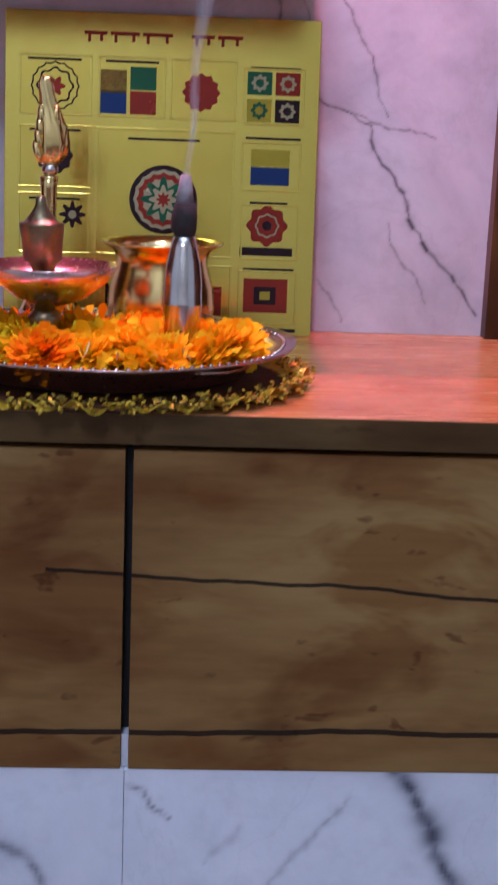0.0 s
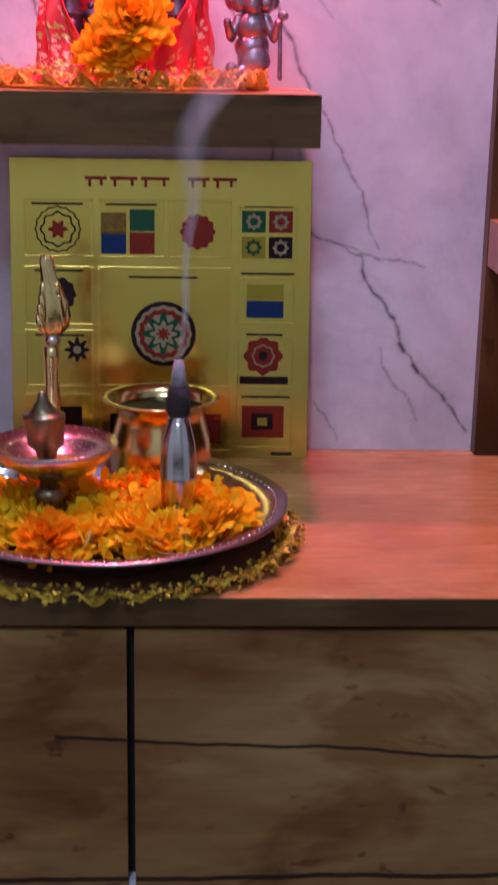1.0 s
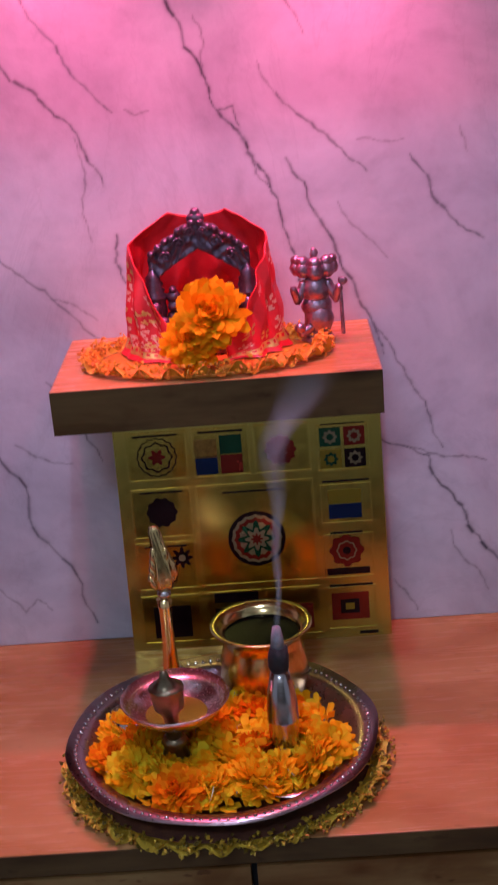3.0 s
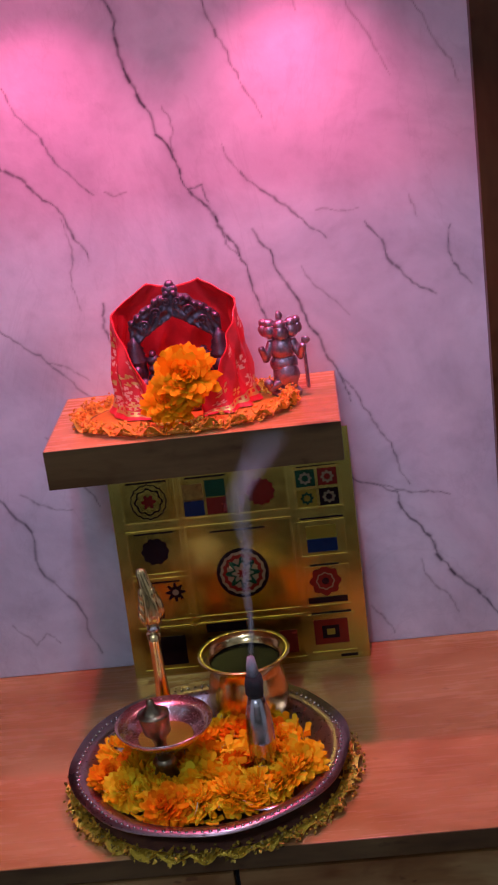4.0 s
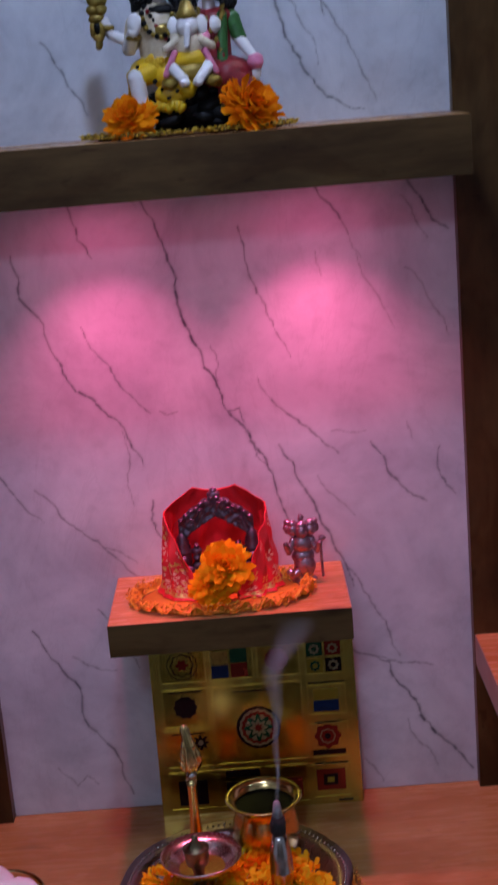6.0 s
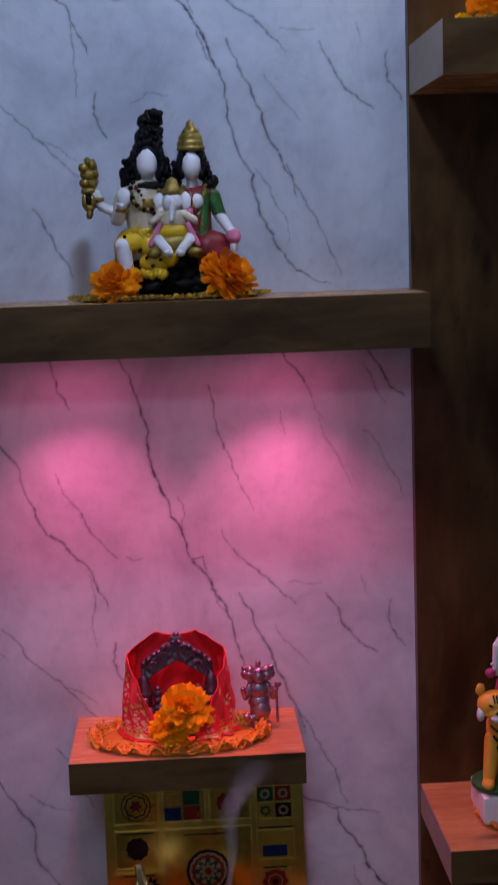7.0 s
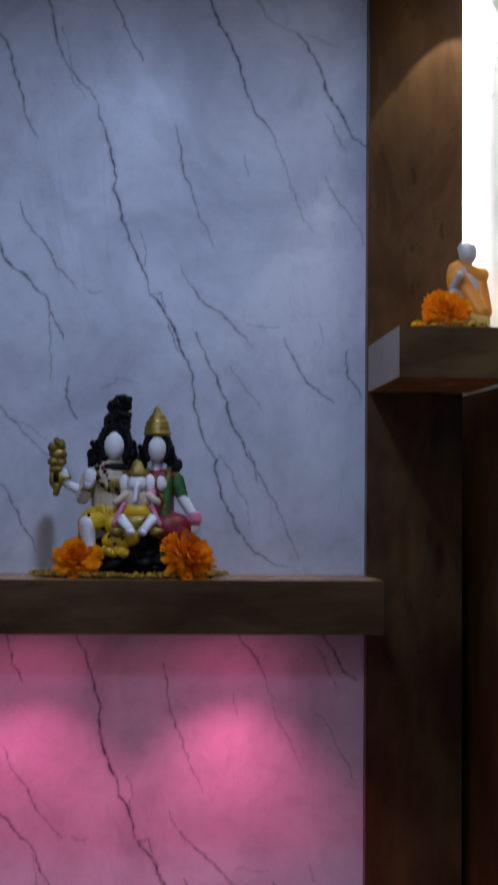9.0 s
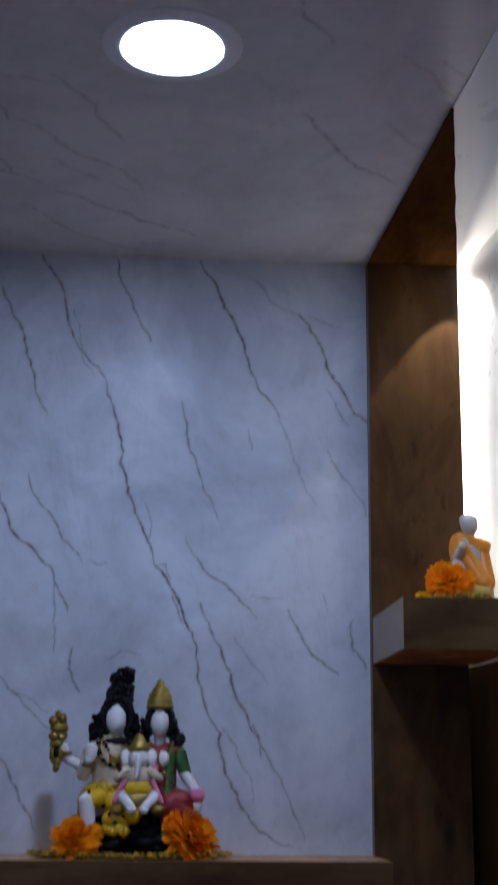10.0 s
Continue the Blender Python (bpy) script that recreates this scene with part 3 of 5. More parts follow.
def corner_board():
    """A three-cornered wooden board under the ceiling with a wavy cut edge."""
    rng = random.Random(3)
    edge = [(X_W + (0.3535 - X_W) * k / 14 + rng.uniform(-0.0012, 0.0012), -0.02 - 0.492 * k / 14) for k in range(15)]
    ring = [(X_R + 0.001, -0.02)] + edge + [(X_R + 0.0205, -0.512)]
    n = len(ring)
    verts = [(x, y, CEIL - 0.0065) for x, y in ring] + [(x, y, CEIL - 0.0035) for x, y in ring]
    faces = [tuple(range(n)), tuple(range(2 * n - 1, n - 1, -1))] + [(k, (k + 1) % n, n + (k + 1) % n, n + k) for k in range(n)]
    return tagged(raw("ceiling_corner_board", verts, faces, M_BOARD), "dark wooden corner board under the ceiling with a ragged edge", "board", kind="structure")


corner_board()
slab("floor", "pale stone floor of the room", ROOM_W, ROOM_E, ROOM_S, 0.16, -0.1, 0, mat=M_TILE, category="floor")
slab("wall_west", "plain painted room wall", ROOM_W - 0.1, ROOM_W, ROOM_S, 0.16, 0, CEIL + 0.1, mat=M_PAINT)
slab("wall_east", "plain painted room wall", ROOM_E, ROOM_E + 0.1, ROOM_S, 0.16, 0, CEIL + 0.1, mat=M_PAINT)
slab("wall_south", "plain painted far wall of the room", ROOM_W, ROOM_E, ROOM_S - 0.1, ROOM_S, 0.55, CEIL + 0.1, mat=M_ROOM)
# Added out of view: a dark band for the plaque and brass to reflect.
slab("wall_south_dark_band", "added dark brown band low on the unseen far wall, darkens reflections", ROOM_W, ROOM_E, ROOM_S - 0.1, ROOM_S + 0.01, 0, 0.55, mat=M_REFLECT_DARK)
slab("wall_front_east", "plain painted wall beside the niche", 0.622, ROOM_E, -0.44, 0.16, 0, CEIL, mat=M_PAINT)
slab("wall_front_west", "plain painted wall beside the niche", ROOM_W, -0.631, -0.44, 0.16, 0, CEIL, mat=M_PAINT)

# ---- counter, drawers, plinth ----
C_W, C_E = -0.486, 0.478
GAP = 0.0072
counter = thing("countertop", "orange-brown oak laminate countertop with a square edge", "countertop")
part("top", bm_box(C_W, C_E, FRONT + 0.0015, -0.0005, COUNTER - 0.022, COUNTER, 0.0008), M_TOP, counter)
# Thin strip in the darker oak paints the shade on the counter's front.
part("edge_band", bm_box(C_W, C_E, FRONT, FRONT + 0.0012, COUNTER - 0.0218, COUNTER - 0.0004), M_EDGE_SHADE, counter, "oak edge band, its shade put into a darker colour")
for x0, x1, word in ((C_W, GAP - 0.0028, "short dark cracks"), (GAP + 0.0028, C_E, "long dark cracks")):
    unit = thing("drawer_unit", f"oak laminate drawer front with {word}", "drawer", group="drawers under the counter")
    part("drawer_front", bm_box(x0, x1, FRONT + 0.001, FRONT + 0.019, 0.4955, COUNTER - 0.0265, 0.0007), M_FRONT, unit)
    part("carcass", bm_box(x0 + 0.004, x1 - 0.004, FRONT + 0.0195, -0.003, 0.4965, COUNTER - 0.0272), M_DARK, unit)
tagged(part("gap_backing", bm_box(GAP - 0.0026, GAP + 0.0026, FRONT + 0.017, FRONT + 0.019, 0.521, COUNTER - 0.0275), M_DARK), kind="structure", label="dark gap between the drawers", category="gap")
tagged(part("gap_filler", bm_box(GAP - 0.0026, GAP + 0.0026, FRONT + 0.006, FRONT + 0.019, 0.4955, 0.5205), M_MARBLE_LOW), kind="structure", label="white filler strip at the foot of the gap", category="gap")
plinth = thing("wall_plinth", "white marble tiles with grey veins below the drawers", "wall", kind="structure")
low_l = [([(0.37, 0.455), (0.395, 0.44), (0.42, 0.425), (0.44, 0.39)], 0.005, 0.7), ([(0.25, 0.46), (0.28, 0.40)], 0.003, 0.5)]
low_r = [([(0.185, 0.52), (0.205, 0.49), (0.225, 0.455), (0.238, 0.42), (0.252, 0.38), (0.275, 0.30)], 0.0088, 0.95),
         ([(0.0, 0.482), (0.014, 0.478), (0.022, 0.463), (0.033, 0.456)], 0.0018, 0.75),
         ([(0.165, 0.475), (0.145, 0.45), (0.12, 0.42), (0.10, 0.39)], 0.0028, 0.4), ([(0.085, 0.45), (0.06, 0.42)], 0.004, 0.25),
         ([(0.33, 0.48), (0.36, 0.42), (0.40, 0.35)], 0.004, 0.5)]
sheet("tile", (C_W, FRONT + 0.002, 0.10), (1, 0, 0), (0, 0, 1), GAP - 0.0003 - C_W, 0.395, 0.003, moved(low_l, 0, -0.10), M_MARBLE_LOW, 21, plinth, 0.008)
sheet("tile", (GAP + 0.0003, FRONT + 0.002, 0.10), (1, 0, 0), (0, 0, 1), C_E - GAP - 0.0003, 0.395, 0.003, moved(low_r, 0, -0.10), M_MARBLE_LOW, 22, plinth, 0.008)
part("base", bm_box(C_W, C_E, FRONT + 0.011, 0.0, 0, 0.4950), M_PAINT, plinth)

# ---- shelves ----


def shelf(label, x0, x1, y0, y1, z0, z1, group=""):
    sh = thing("wall_shelf", label, "shelf", group)
    part("board", bm_box(x0 + 0.0011, x1 - 0.0011, y0 + 0.0013, y1, z0, z1, 0.0008), M_TOP, sh)
    for xa in (x0, x1 - 0.001):
        part("end_cap", bm_box(xa, xa + 0.001, y0 + 0.0013, y1, z0 + 0.0003, z1 - 0.0003), M_END, sh, "plain pale end cap")
    # The front's shade is painted with the darker oak over the board.
    part("front_edge", bm_box(x0 + 0.0003, x1 - 0.0003, y0, y0 + 0.001, z0 + 0.0003, z1 - 0.0003), M_EDGE_SHADE, sh, "oak front edge, its shade put into a darker brown")
    return sh


shelf("short thick oak wall shelf carrying the shrine in red cloth", -0.155, 0.155, -0.178, -0.0005, 1.069, SHELF_TOP)
us = shelf("long thick oak shelf across the marble wall", X_L + 0.0005, X_R - 0.0005, -0.161, -0.0005, 1.635, USHELF_TOP)
shelf("thick oak shelf high on the wood panel", X_R + 0.001, 0.4775, -0.256, -0.0205, 1.962, RSHELF_TOP)
shelf("oak side shelf carrying the tiger statue", X_R + 0.001, 0.4775, -0.245, -0.0205, 0.950, SIDE_TOP, "low side shelves")
shelf("oak side shelf with a crocheted mat", -0.4865, X_L - 0.001, -0.245, -0.0205, 0.950, SIDE_TOP, "low side shelves")

# ---- lamps ----
dl = thing("ceiling_downlight", "round white recessed ceiling lamp, switched on", "ceiling light")
DL = (0.0275, -0.618, CEIL - 0.0005)
part("trim_ring", lathe([(0.0540, 0.0), (0.0541, -0.0040), (0.0560, -0.0044), (0.0640, -0.0036), (0.0730, -0.0018), (0.0755, -0.0010), (0.0755, 0.0)], 72, DL), M_TRIM, dl, smooth=True)
part("diffuser", lathe([(0.0, -0.0052), (0.040, -0.0050), (0.0510, -0.0046), (0.0537, -0.0036)], 64, DL), M_GLOW, dl, "glowing white diffuser")
for px in SPOTS:
    sp = thing("shelf_downlight", "small round pink spotlight set under the long shelf", "spotlight", group="spotlights under the shelf")
    part("ring", lathe([(0.0128, 0), (0.0128, -0.0006), (0.020, -0.0006), (0.021, 0)], 32, (px, SPOT_Y, 1.635)), M_TRIM, sp, smooth=True)
    part("led", lathe([(0.0, -0.0008), (0.0125, -0.0008), (0.0125, 0)], 32, (px, SPOT_Y, 1.635)), M_GLOW_PINK, sp, "glowing pink light source")

# ---- flowers and mats ----


def petal(verts, faces, c, d, up, length, width, rng, curl=0.25):
    """One frilled petal from c along d; its blade is three strips with a notched tip."""
    d, up = Vector(d).normalized(), Vector(up)
    side = d.cross(up)
    side = side.normalized() if side.length > 1e-4 else Vector((1, 0, 0))
    nrm = side.cross(d)
    n = len(verts)
    for t, w in ((0.0, 0.35), (0.45, 0.85), (0.8, 1.0)):
        lift = nrm * (curl * length * t * t) + d * (length * t)
        ruff = rng.uniform(-0.22, 0.22) * width
        for s in (-1, 0, 1):
            verts.append(tuple(Vector(c) + lift + side * (s * w * width / 2) + nrm * (ruff * s + (0.10 * width if s == 0 else 0))))
    for s, e in ((-0.9, 0.93), (0.05, 1.06), (0.9, 0.95)):
        verts.append(tuple(Vector(c) + d * (length * (e + rng.uniform(-0.06, 0.06))) + nrm * (curl * length + rng.uniform(-0.1, 0.1) * width) + side * (s * width / 2)))
    for r in range(3):
        for s in range(2):
            a = n + 3 * r + s
            faces.append((a, a + 1, a + 4, a + 3))


def marigold(r, seed, squash=0.75):
    """Vertices and faces of a full double marigold head of radius r, facing up."""
    rng = random.Random(seed)
    verts, faces = [], []
    rings = ((-14, 20, 0.98, 0.18), (-2, 24, 1.0, 0.16), (10, 26, 1.0, 0.15), (22, 26, 0.98, 0.13), (34, 25, 0.96, 0.12), (46, 22, 0.93, 0.10), (58, 18, 0.90, 0.08), (70, 13, 0.86, 0.05), (83, 8, 0.82, 0.02))
    for ring, (elev, count, size, rad) in enumerate(rings):
        for k in range(count):
            a = 2 * math.pi * (k + rng.uniform(-0.45, 0.45) + ring * 0.37) / count
            e = radians(elev + rng.uniform(-15, 15))
            d = (math.cos(a) * math.cos(e), math.sin(a) * math.cos(e), math.sin(e))
            length = r * size * rng.uniform(0.76, 1.04)
            petal(verts, faces, (d[0] * rad * r, d[1] * rad * r, 0.16 * r * ring / 7), d, (0, 0, 1), length, r * rng.uniform(0.24, 0.38), rng, rng.uniform(-0.40, 0.50))
    return [(x, y, z * squash) for x, y, z in verts], faces


def flower(label, at, r, seed, tilt=(0, 0, 0), mat=None, group=""):
    fl = thing("marigold", label, "flower", group, at=at)
    fl.rotation_euler = [radians(a) for a in tilt]
    v, f = marigold(r, seed)
    raw("petals", v, f, mat or M_PETAL, fl, smooth=True)
    part("flower_base", lathe([(0.0, -0.32 * r), (0.16 * r, -0.30 * r), (0.24 * r, -0.1 * r), (0.2 * r, 0.05 * r)], 12), M_SEPAL, fl, smooth=True)
    return fl


def mat_cloth(label, c, rx, ry, z, seed, fringe, waves=26, lift=0.005, thick=0.0035):
    """A round crocheted mat: a thin cloth disc and a ruffled, looped fringe."""
    rng = random.Random(seed)
    m = thing("crochet_mat", label, "mat")
    bm = bmesh.new()
    lathe([(0.0, thick), (0.55, thick + 0.0006), (0.88, thick), (0.9, 0.0004), (0.0, 0.0004)], 56, bm=bm)
    for v in bm.verts:
        v.co.x, v.co.y, v.co.z = c[0] + v.co.x * rx, c[1] + v.co.y * ry, z + v.co.z
    part("cloth", bm, fringe if fringe is M_FRINGE_OR else M_MAT, m, smooth=True)
    verts, faces = [], []
    seg = waves * 10
    bumps = [rng.uniform(0.7, 1.4) for _ in range(waves)]
    rows = 5
    for n in range(seg):
        a = 2 * math.pi * n / seg
        k = bumps[int(n / 10) % waves]
        wob = math.sin(a * waves) * k
        for j in range(rows):
            t = j / (rows - 1)
            rr = 0.90 + 0.12 * t + 0.022 * wob * t
            zz = thick + lift * t * (0.5 + 0.6 * math.sin(a * waves + 1.3) * k) * (1 if t < 0.9 else 0.8) + rng.uniform(-0.0005, 0.0005)
            verts.append((c[0] + rr * rx * math.cos(a), c[1] + rr * ry * math.sin(a), z + max(0.0006, zz)))
    for n in range(seg):
        for j in range(rows - 1):
            a, b = n * rows + j, ((n + 1) % seg) * rows + j
            faces.append((a, a + 1, b + 1, b))
    # small thread loops along the rim and over the ruffle
    for n in range(waves * 34):
        a = 2 * math.pi * rng.random()
        rr = rng.uniform(0.91, 1.055)
        cx, cy = c[0] + rr * rx * math.cos(a), c[1] + rr * ry * math.sin(a)
        cz = z + thick + rng.uniform(0.0, lift * 1.1)
        s = rng.uniform(0.0011, 0.0024)
        d = Vector((rng.uniform(-1, 1), rng.uniform(-1, 1), rng.uniform(-0.3, 0.9))).normalized()
        e = d.orthogonal().normalized()
        f = d.cross(e)
        o = len(verts)
        p = Vector((cx, cy, cz))
        for q in (d * s * 1.5, e * s, f * s * 0.7, -e * s, -f * s * 0.7, -d * s * 1.5):
            w = p + q
            verts.append((w.x, w.y, max(w.z, z + 0.0005)))
        for t1, t2 in ((1, 2), (2, 3), (3, 4), (4, 1)):
            faces += [(o, o + t1, o + t2), (o + 5, o + t2, o + t1)]
    raw("fringe", verts, faces, fringe, m)
    return m


# ---- the offering tray ----
TX, TY = -0.018, -0.262
mat_cloth("dark round mat with a ruffled golden crochet fringe", (TX + 0.002, TY - 0.004), 0.151, 0.144, COUNTER, 5, M_FRINGE, 30, 0.009)

tray = thing("offering_tray", "round dark metal tray with a beaded, gently scalloped rim", "tray")
Z_T = COUNTER + 0.0085
ripple = lambda a, k: 1 + (0.008 * math.sin(8 * a) if k in (4, 5) else 0)
part("dish", lathe([(0.0, 0.0), (0.106, 0.0), (0.115, 0.004), (0.124, 0.0165), (0.1475, 0.0225), (0.1478, 0.0240), (0.125, 0.0190), (0.1135, 0.0062), (0.105, 0.0022), (0.0, 0.0022)], 96, (TX, TY, Z_T), ripple=ripple), M_TRAY, tray, smooth=True)
bm = bmesh.new()
for n in range(112):
    a = 2 * math.pi * n / 112
    rr = 0.1385 * (1 + 0.008 * math.sin(8 * a))
    blob(bm, (TX + rr * math.cos(a), TY + rr * math.sin(a), Z_T + 0.0222), 0.0018, u=8, v=5)
tagged(part("beading", bm, M_STEEL, tray, "row of small bright beads"), kind="stuff")
BED = Z_T + 0.0023

# heap of marigold heads and loose petals
rng = random.Random(42)
spots = []
for _ in range(600):
    a, q = rng.uniform(0, 2 * math.pi), 0.103 * math.sqrt(rng.random())
    x, y = TX + q * math.cos(a), TY - 0.014 + q * 0.86 * math.sin(a)
    if math.hypot(x - 0.0235, y + 0.171) < 0.058 or math.hypot(x + 0.059, y + 0.300) < 0.030 or math.hypot(x - 0.041, y + 0.297) < 0.022:
        continue
    if y > -0.235 and x < -0.02 or y > -0.185:
        continue
    if all(math.hypot(x - p, y - q2) > 0.0225 for p, q2 in spots):
        spots.append((x, y))
protos = []
for k in range(4):
    v, f = marigold(0.0235, 60 + k, 0.8)
    me = bpy.data.meshes.new("marigold")
    me.from_pydata(v, [], f)
    me.materials.append(M_PETAL if k == 2 else M_PETAL_Y)
    me.polygons.foreach_set("use_smooth", [True] * len(me.polygons))
    protos.append(me)
for k, (x, y) in enumerate(spots):
    ob = new("marigold", protos[k % 4])
    ob.matrix_world = pose(x, y, BED + 0.010 + 0.006 * min(1.0, math.hypot(x - TX, y - TY) / 0.1) + rng.uniform(0, 0.005), rng.uniform(-50, 50), rng.uniform(-50, 50), rng.uniform(0, 360)) @ Matrix.Scale(rng.uniform(0.75, 1.1), 4)
    tagged(ob, "loose orange marigold head lying in the tray", "flower", "marigolds in the tray")
verts, faces = [], []
for _ in range(1050):
    a, q = rng.uniform(0, 2 * math.pi), 0.108 * math.sqrt(rng.random())
    x, y = TX + q * math.cos(a), TY - 0.012 + q * 0.88 * math.sin(a)
    if math.hypot(x - 0.0235, y + 0.171) < 0.046 or math.hypot(x + 0.059, y + 0.300) < 0.022 or math.hypot(x - 0.041, y + 0.297) < 0.016 or (y > -0.215 and x < -0.015) or y > -0.17:
        continue
    d = (rng.uniform(-1, 1), rng.uniform(-1, 1), rng.uniform(-0.2, 0.9))
    z = BED + 0.006 + rng.uniform(0, 0.024) * (1 - (q / 0.13) ** 2)
    petal(verts, faces, (x, y, z), d, (0, 0, 1), rng.uniform(0.012, 0.020), rng.uniform(0.006, 0.011), rng)
tagged(raw("marigold_petals", verts, faces, M_PETAL_Y, smooth=True), "scattered orange and yellow marigold petals in the tray", "petals", kind="stuff")
verts, faces = [], []
for _ in range(70):
    a, q = rng.uniform(0, 2 * math.pi), 0.112 * math.sqrt(rng.random())
    x, y = TX + q * math.cos(a), TY - 0.02 + q * 0.86 * math.sin(a)
    if y > -0.21:
        continue
    petal(verts, faces, (x, y, BED + 0.018 + rng.uniform(0, 0.006)), (rng.uniform(-1, 1), rng.uniform(-1, 1), 0.3), (0, 0, 1), rng.uniform(0.008, 0.014), 0.0013, rng)
tagged(raw("flower_stalks", verts, faces, M_SEPAL), "pale thin flower stalks among the petals", "stalks", kind="stuff")

# water pot
pot = thing("water_pot", "round polished brass water pot with a flared rim", "pot", at=(0.0235, -0.172, BED))
part("body", lathe([(0.0, 0.0), (0.026, 0.0), (0.036, 0.006), (0.0425, 0.020), (0.0445, 0.034), (0.043, 0.050), (0.039, 0.064), (0.0375, 0.072), (0.040, 0.079), (0.047, 0.0835), (0.0505, 0.085), (0.0508, 0.0866), (0.046, 0.0862), (0.039, 0.0815), (0.0355, 0.073), (0.036, 0.060), (0.03, 0.05)], 72), M_BRASS, pot, smooth=True)
part("water", lathe([(0.0, 0.0765), (0.0366, 0.0765)], 48), M_LIQUID, pot, "still dark water")

# oil lamp: dish on a foot, with a stick cup leaning forward
lampx = thing("oil_lamp", "tarnished brass oil lamp with a shallow copper dish", "oil lamp", at=(-0.0595, -0.302, BED))
part("foot", lathe([(0.0, 0.0), (0.023, 0.0), (0.0235, 0.003), (0.019, 0.010), (0.0135, 0.022), (0.0100, 0.034), (0.0125, 0.040), (0.0085, 0.046), (0.0, 0.047)], 32), M_BRASS_DK, lampx, "dark bell-shaped foot", smooth=True)
part("dish", lathe([(0.0, 0.046), (0.010, 0.047), (0.026, 0.053), (0.042, 0.065), (0.0505, 0.0765), (0.0498, 0.0775), (0.040, 0.0672), (0.025, 0.0555), (0.0, 0.0505)], 64, (0.0025, 0.016, 0)), M_COPPER, lampx, "shallow copper dish holding oil", smooth=True)
part("oil", lathe([(0.0, 0.0590), (0.0285, 0.0590)], 40, (0.0025, 0.016, 0)), M_INK_YELLOW, lampx, "pool of yellow oil")
bm = lathe([(0.0, 0.040), (0.0070, 0.042), (0.0050, 0.056), (0.0062, 0.068), (0.0080, 0.075), (0.0120, 0.079), (0.0128, 0.090), (0.0140, 0.1005), (0.0138, 0.1018), (0.0110, 0.1022), (0.0075, 0.1065), (0.0036, 0.1125), (0.0030, 0.118), (0.0, 0.119)], 32)
for v in bm.verts:
    v.co.x, v.co.y, v.co.z = v.co.x * 1.14, v.co.y * 1.14, 0.040 + (v.co.z - 0.040) * 1.14
    v.co.y -= 0.024 * max(0.0, (v.co.z - 0.040) / 0.068)
part("stick_cup", bm, M_BRASS_DK, lampx, "dark cup for sticks on a curved stem", smooth=True)

# hand bell behind the lamp
bell = thing("hand_bell", "brass hand bell with a winged feather finial", "bell", at=(-0.0655, -0.208, BED))
part("bell_skirt", lathe([(0.029, 0.0), (0.0305, 0.001), (0.0285, 0.006), (0.0255, 0.016), (0.0235, 0.030), (0.0195, 0.040), (0.010, 0.047), (0.0, 0.049), (0.0, 0.046), (0.018, 0.036), (0.023, 0.014), (0.0275, 0.001)], 48), M_BRASS, bell, smooth=True)
for z, q in ((0.0065, 0.0288), (0.0175, 0.0256), (0.0315, 0.0236)):
    part("bell_band", lathe([(q - 0.001, z - 0.0012), (q + 0.0006, z), (q - 0.001, z + 0.0012)], 48), M_STEEL, bell, "bright raised band", smooth=True)
part("handle_rod", lathe([(0.0, 0.046), (0.0095, 0.047), (0.0082, 0.060), (0.0066, 0.085), (0.0058, 0.110), (0.0062, 0.128), (0.0075, 0.137), (0.0, 0.138)], 24), M_BRASS, bell, "shiny tapering handle", smooth=True)
bm = bmesh.new()
blob(bm, (0.001, 0, 0.1425), (0.0068, 0.0062, 0.0056), u=16, v=10)
part("bead", bm, M_STEEL, bell, "pale round bead")
bm = bmesh.new()
lathe([(0.0, 0.146), (0.0075, 0.147), (0.0115, 0.154), (0.0125, 0.163), (0.0110, 0.175), (0.0082, 0.186), (0.0060, 0.196), (0.0054, 0.208), (0.0040, 0.2125), (0.0, 0.2135)], 32, bm=bm, ripple=lambda a, k: 1 + 0.13 * math.sin(7 * a + 0.9 * k))
for v in bm.verts:
    v.co.y *= 0.6
    v.co.x += 0.003 * math.sin((v.co.z - 0.146) * 70)
finial = part("feather_finial", bm, M_BRASS, bell, "ribbed golden feather finial", smooth=True)
for side in (-1, 1):
    for k in range(4):
        bm = bmesh.new()
        blob(bm, (side * (0.0085 - 0.001 * k), -0.002, 0.156 + 0.009 * k), (0.0035, 0.004, 0.009), rot=(0, side * (18 - 5 * k), 0), u=10, v=8)
        part("feather", bm, M_BRASS, finial)

# small vessels behind the lamp
cup = thing("steel_cup", "small steel cup half hidden behind the oil lamp", "cup", at=(-0.104, -0.240, BED))
part("body", lathe([(0.0, 0.0), (0.018, 0.0), (0.0205, 0.014), (0.0205, 0.0155), (0.021, 0.017), (0.0205, 0.0185), (0.0225, 0.034), (0.0215, 0.034), (0.0195, 0.018), (0.017, 0.002), (0.0, 0.002)], 36), M_STEEL, cup, smooth=True)
sm = thing("small_plate", "small copper plate under the incense holder", "plate", at=(0.046, -0.318, BED))
part("plate_body", lathe([(0.0, 0.006), (0.030, 0.006), (0.046, 0.012), (0.0462, 0.0132), (0.030, 0.0075), (0.0, 0.0075)], 48), M_COPPER, sm, smooth=True)
part("ring_foot", lathe([(0.020, 0.0), (0.022, 0.0), (0.022, 0.0065), (0.020, 0.0065)], 32), M_COPPER, sm, smooth=True)

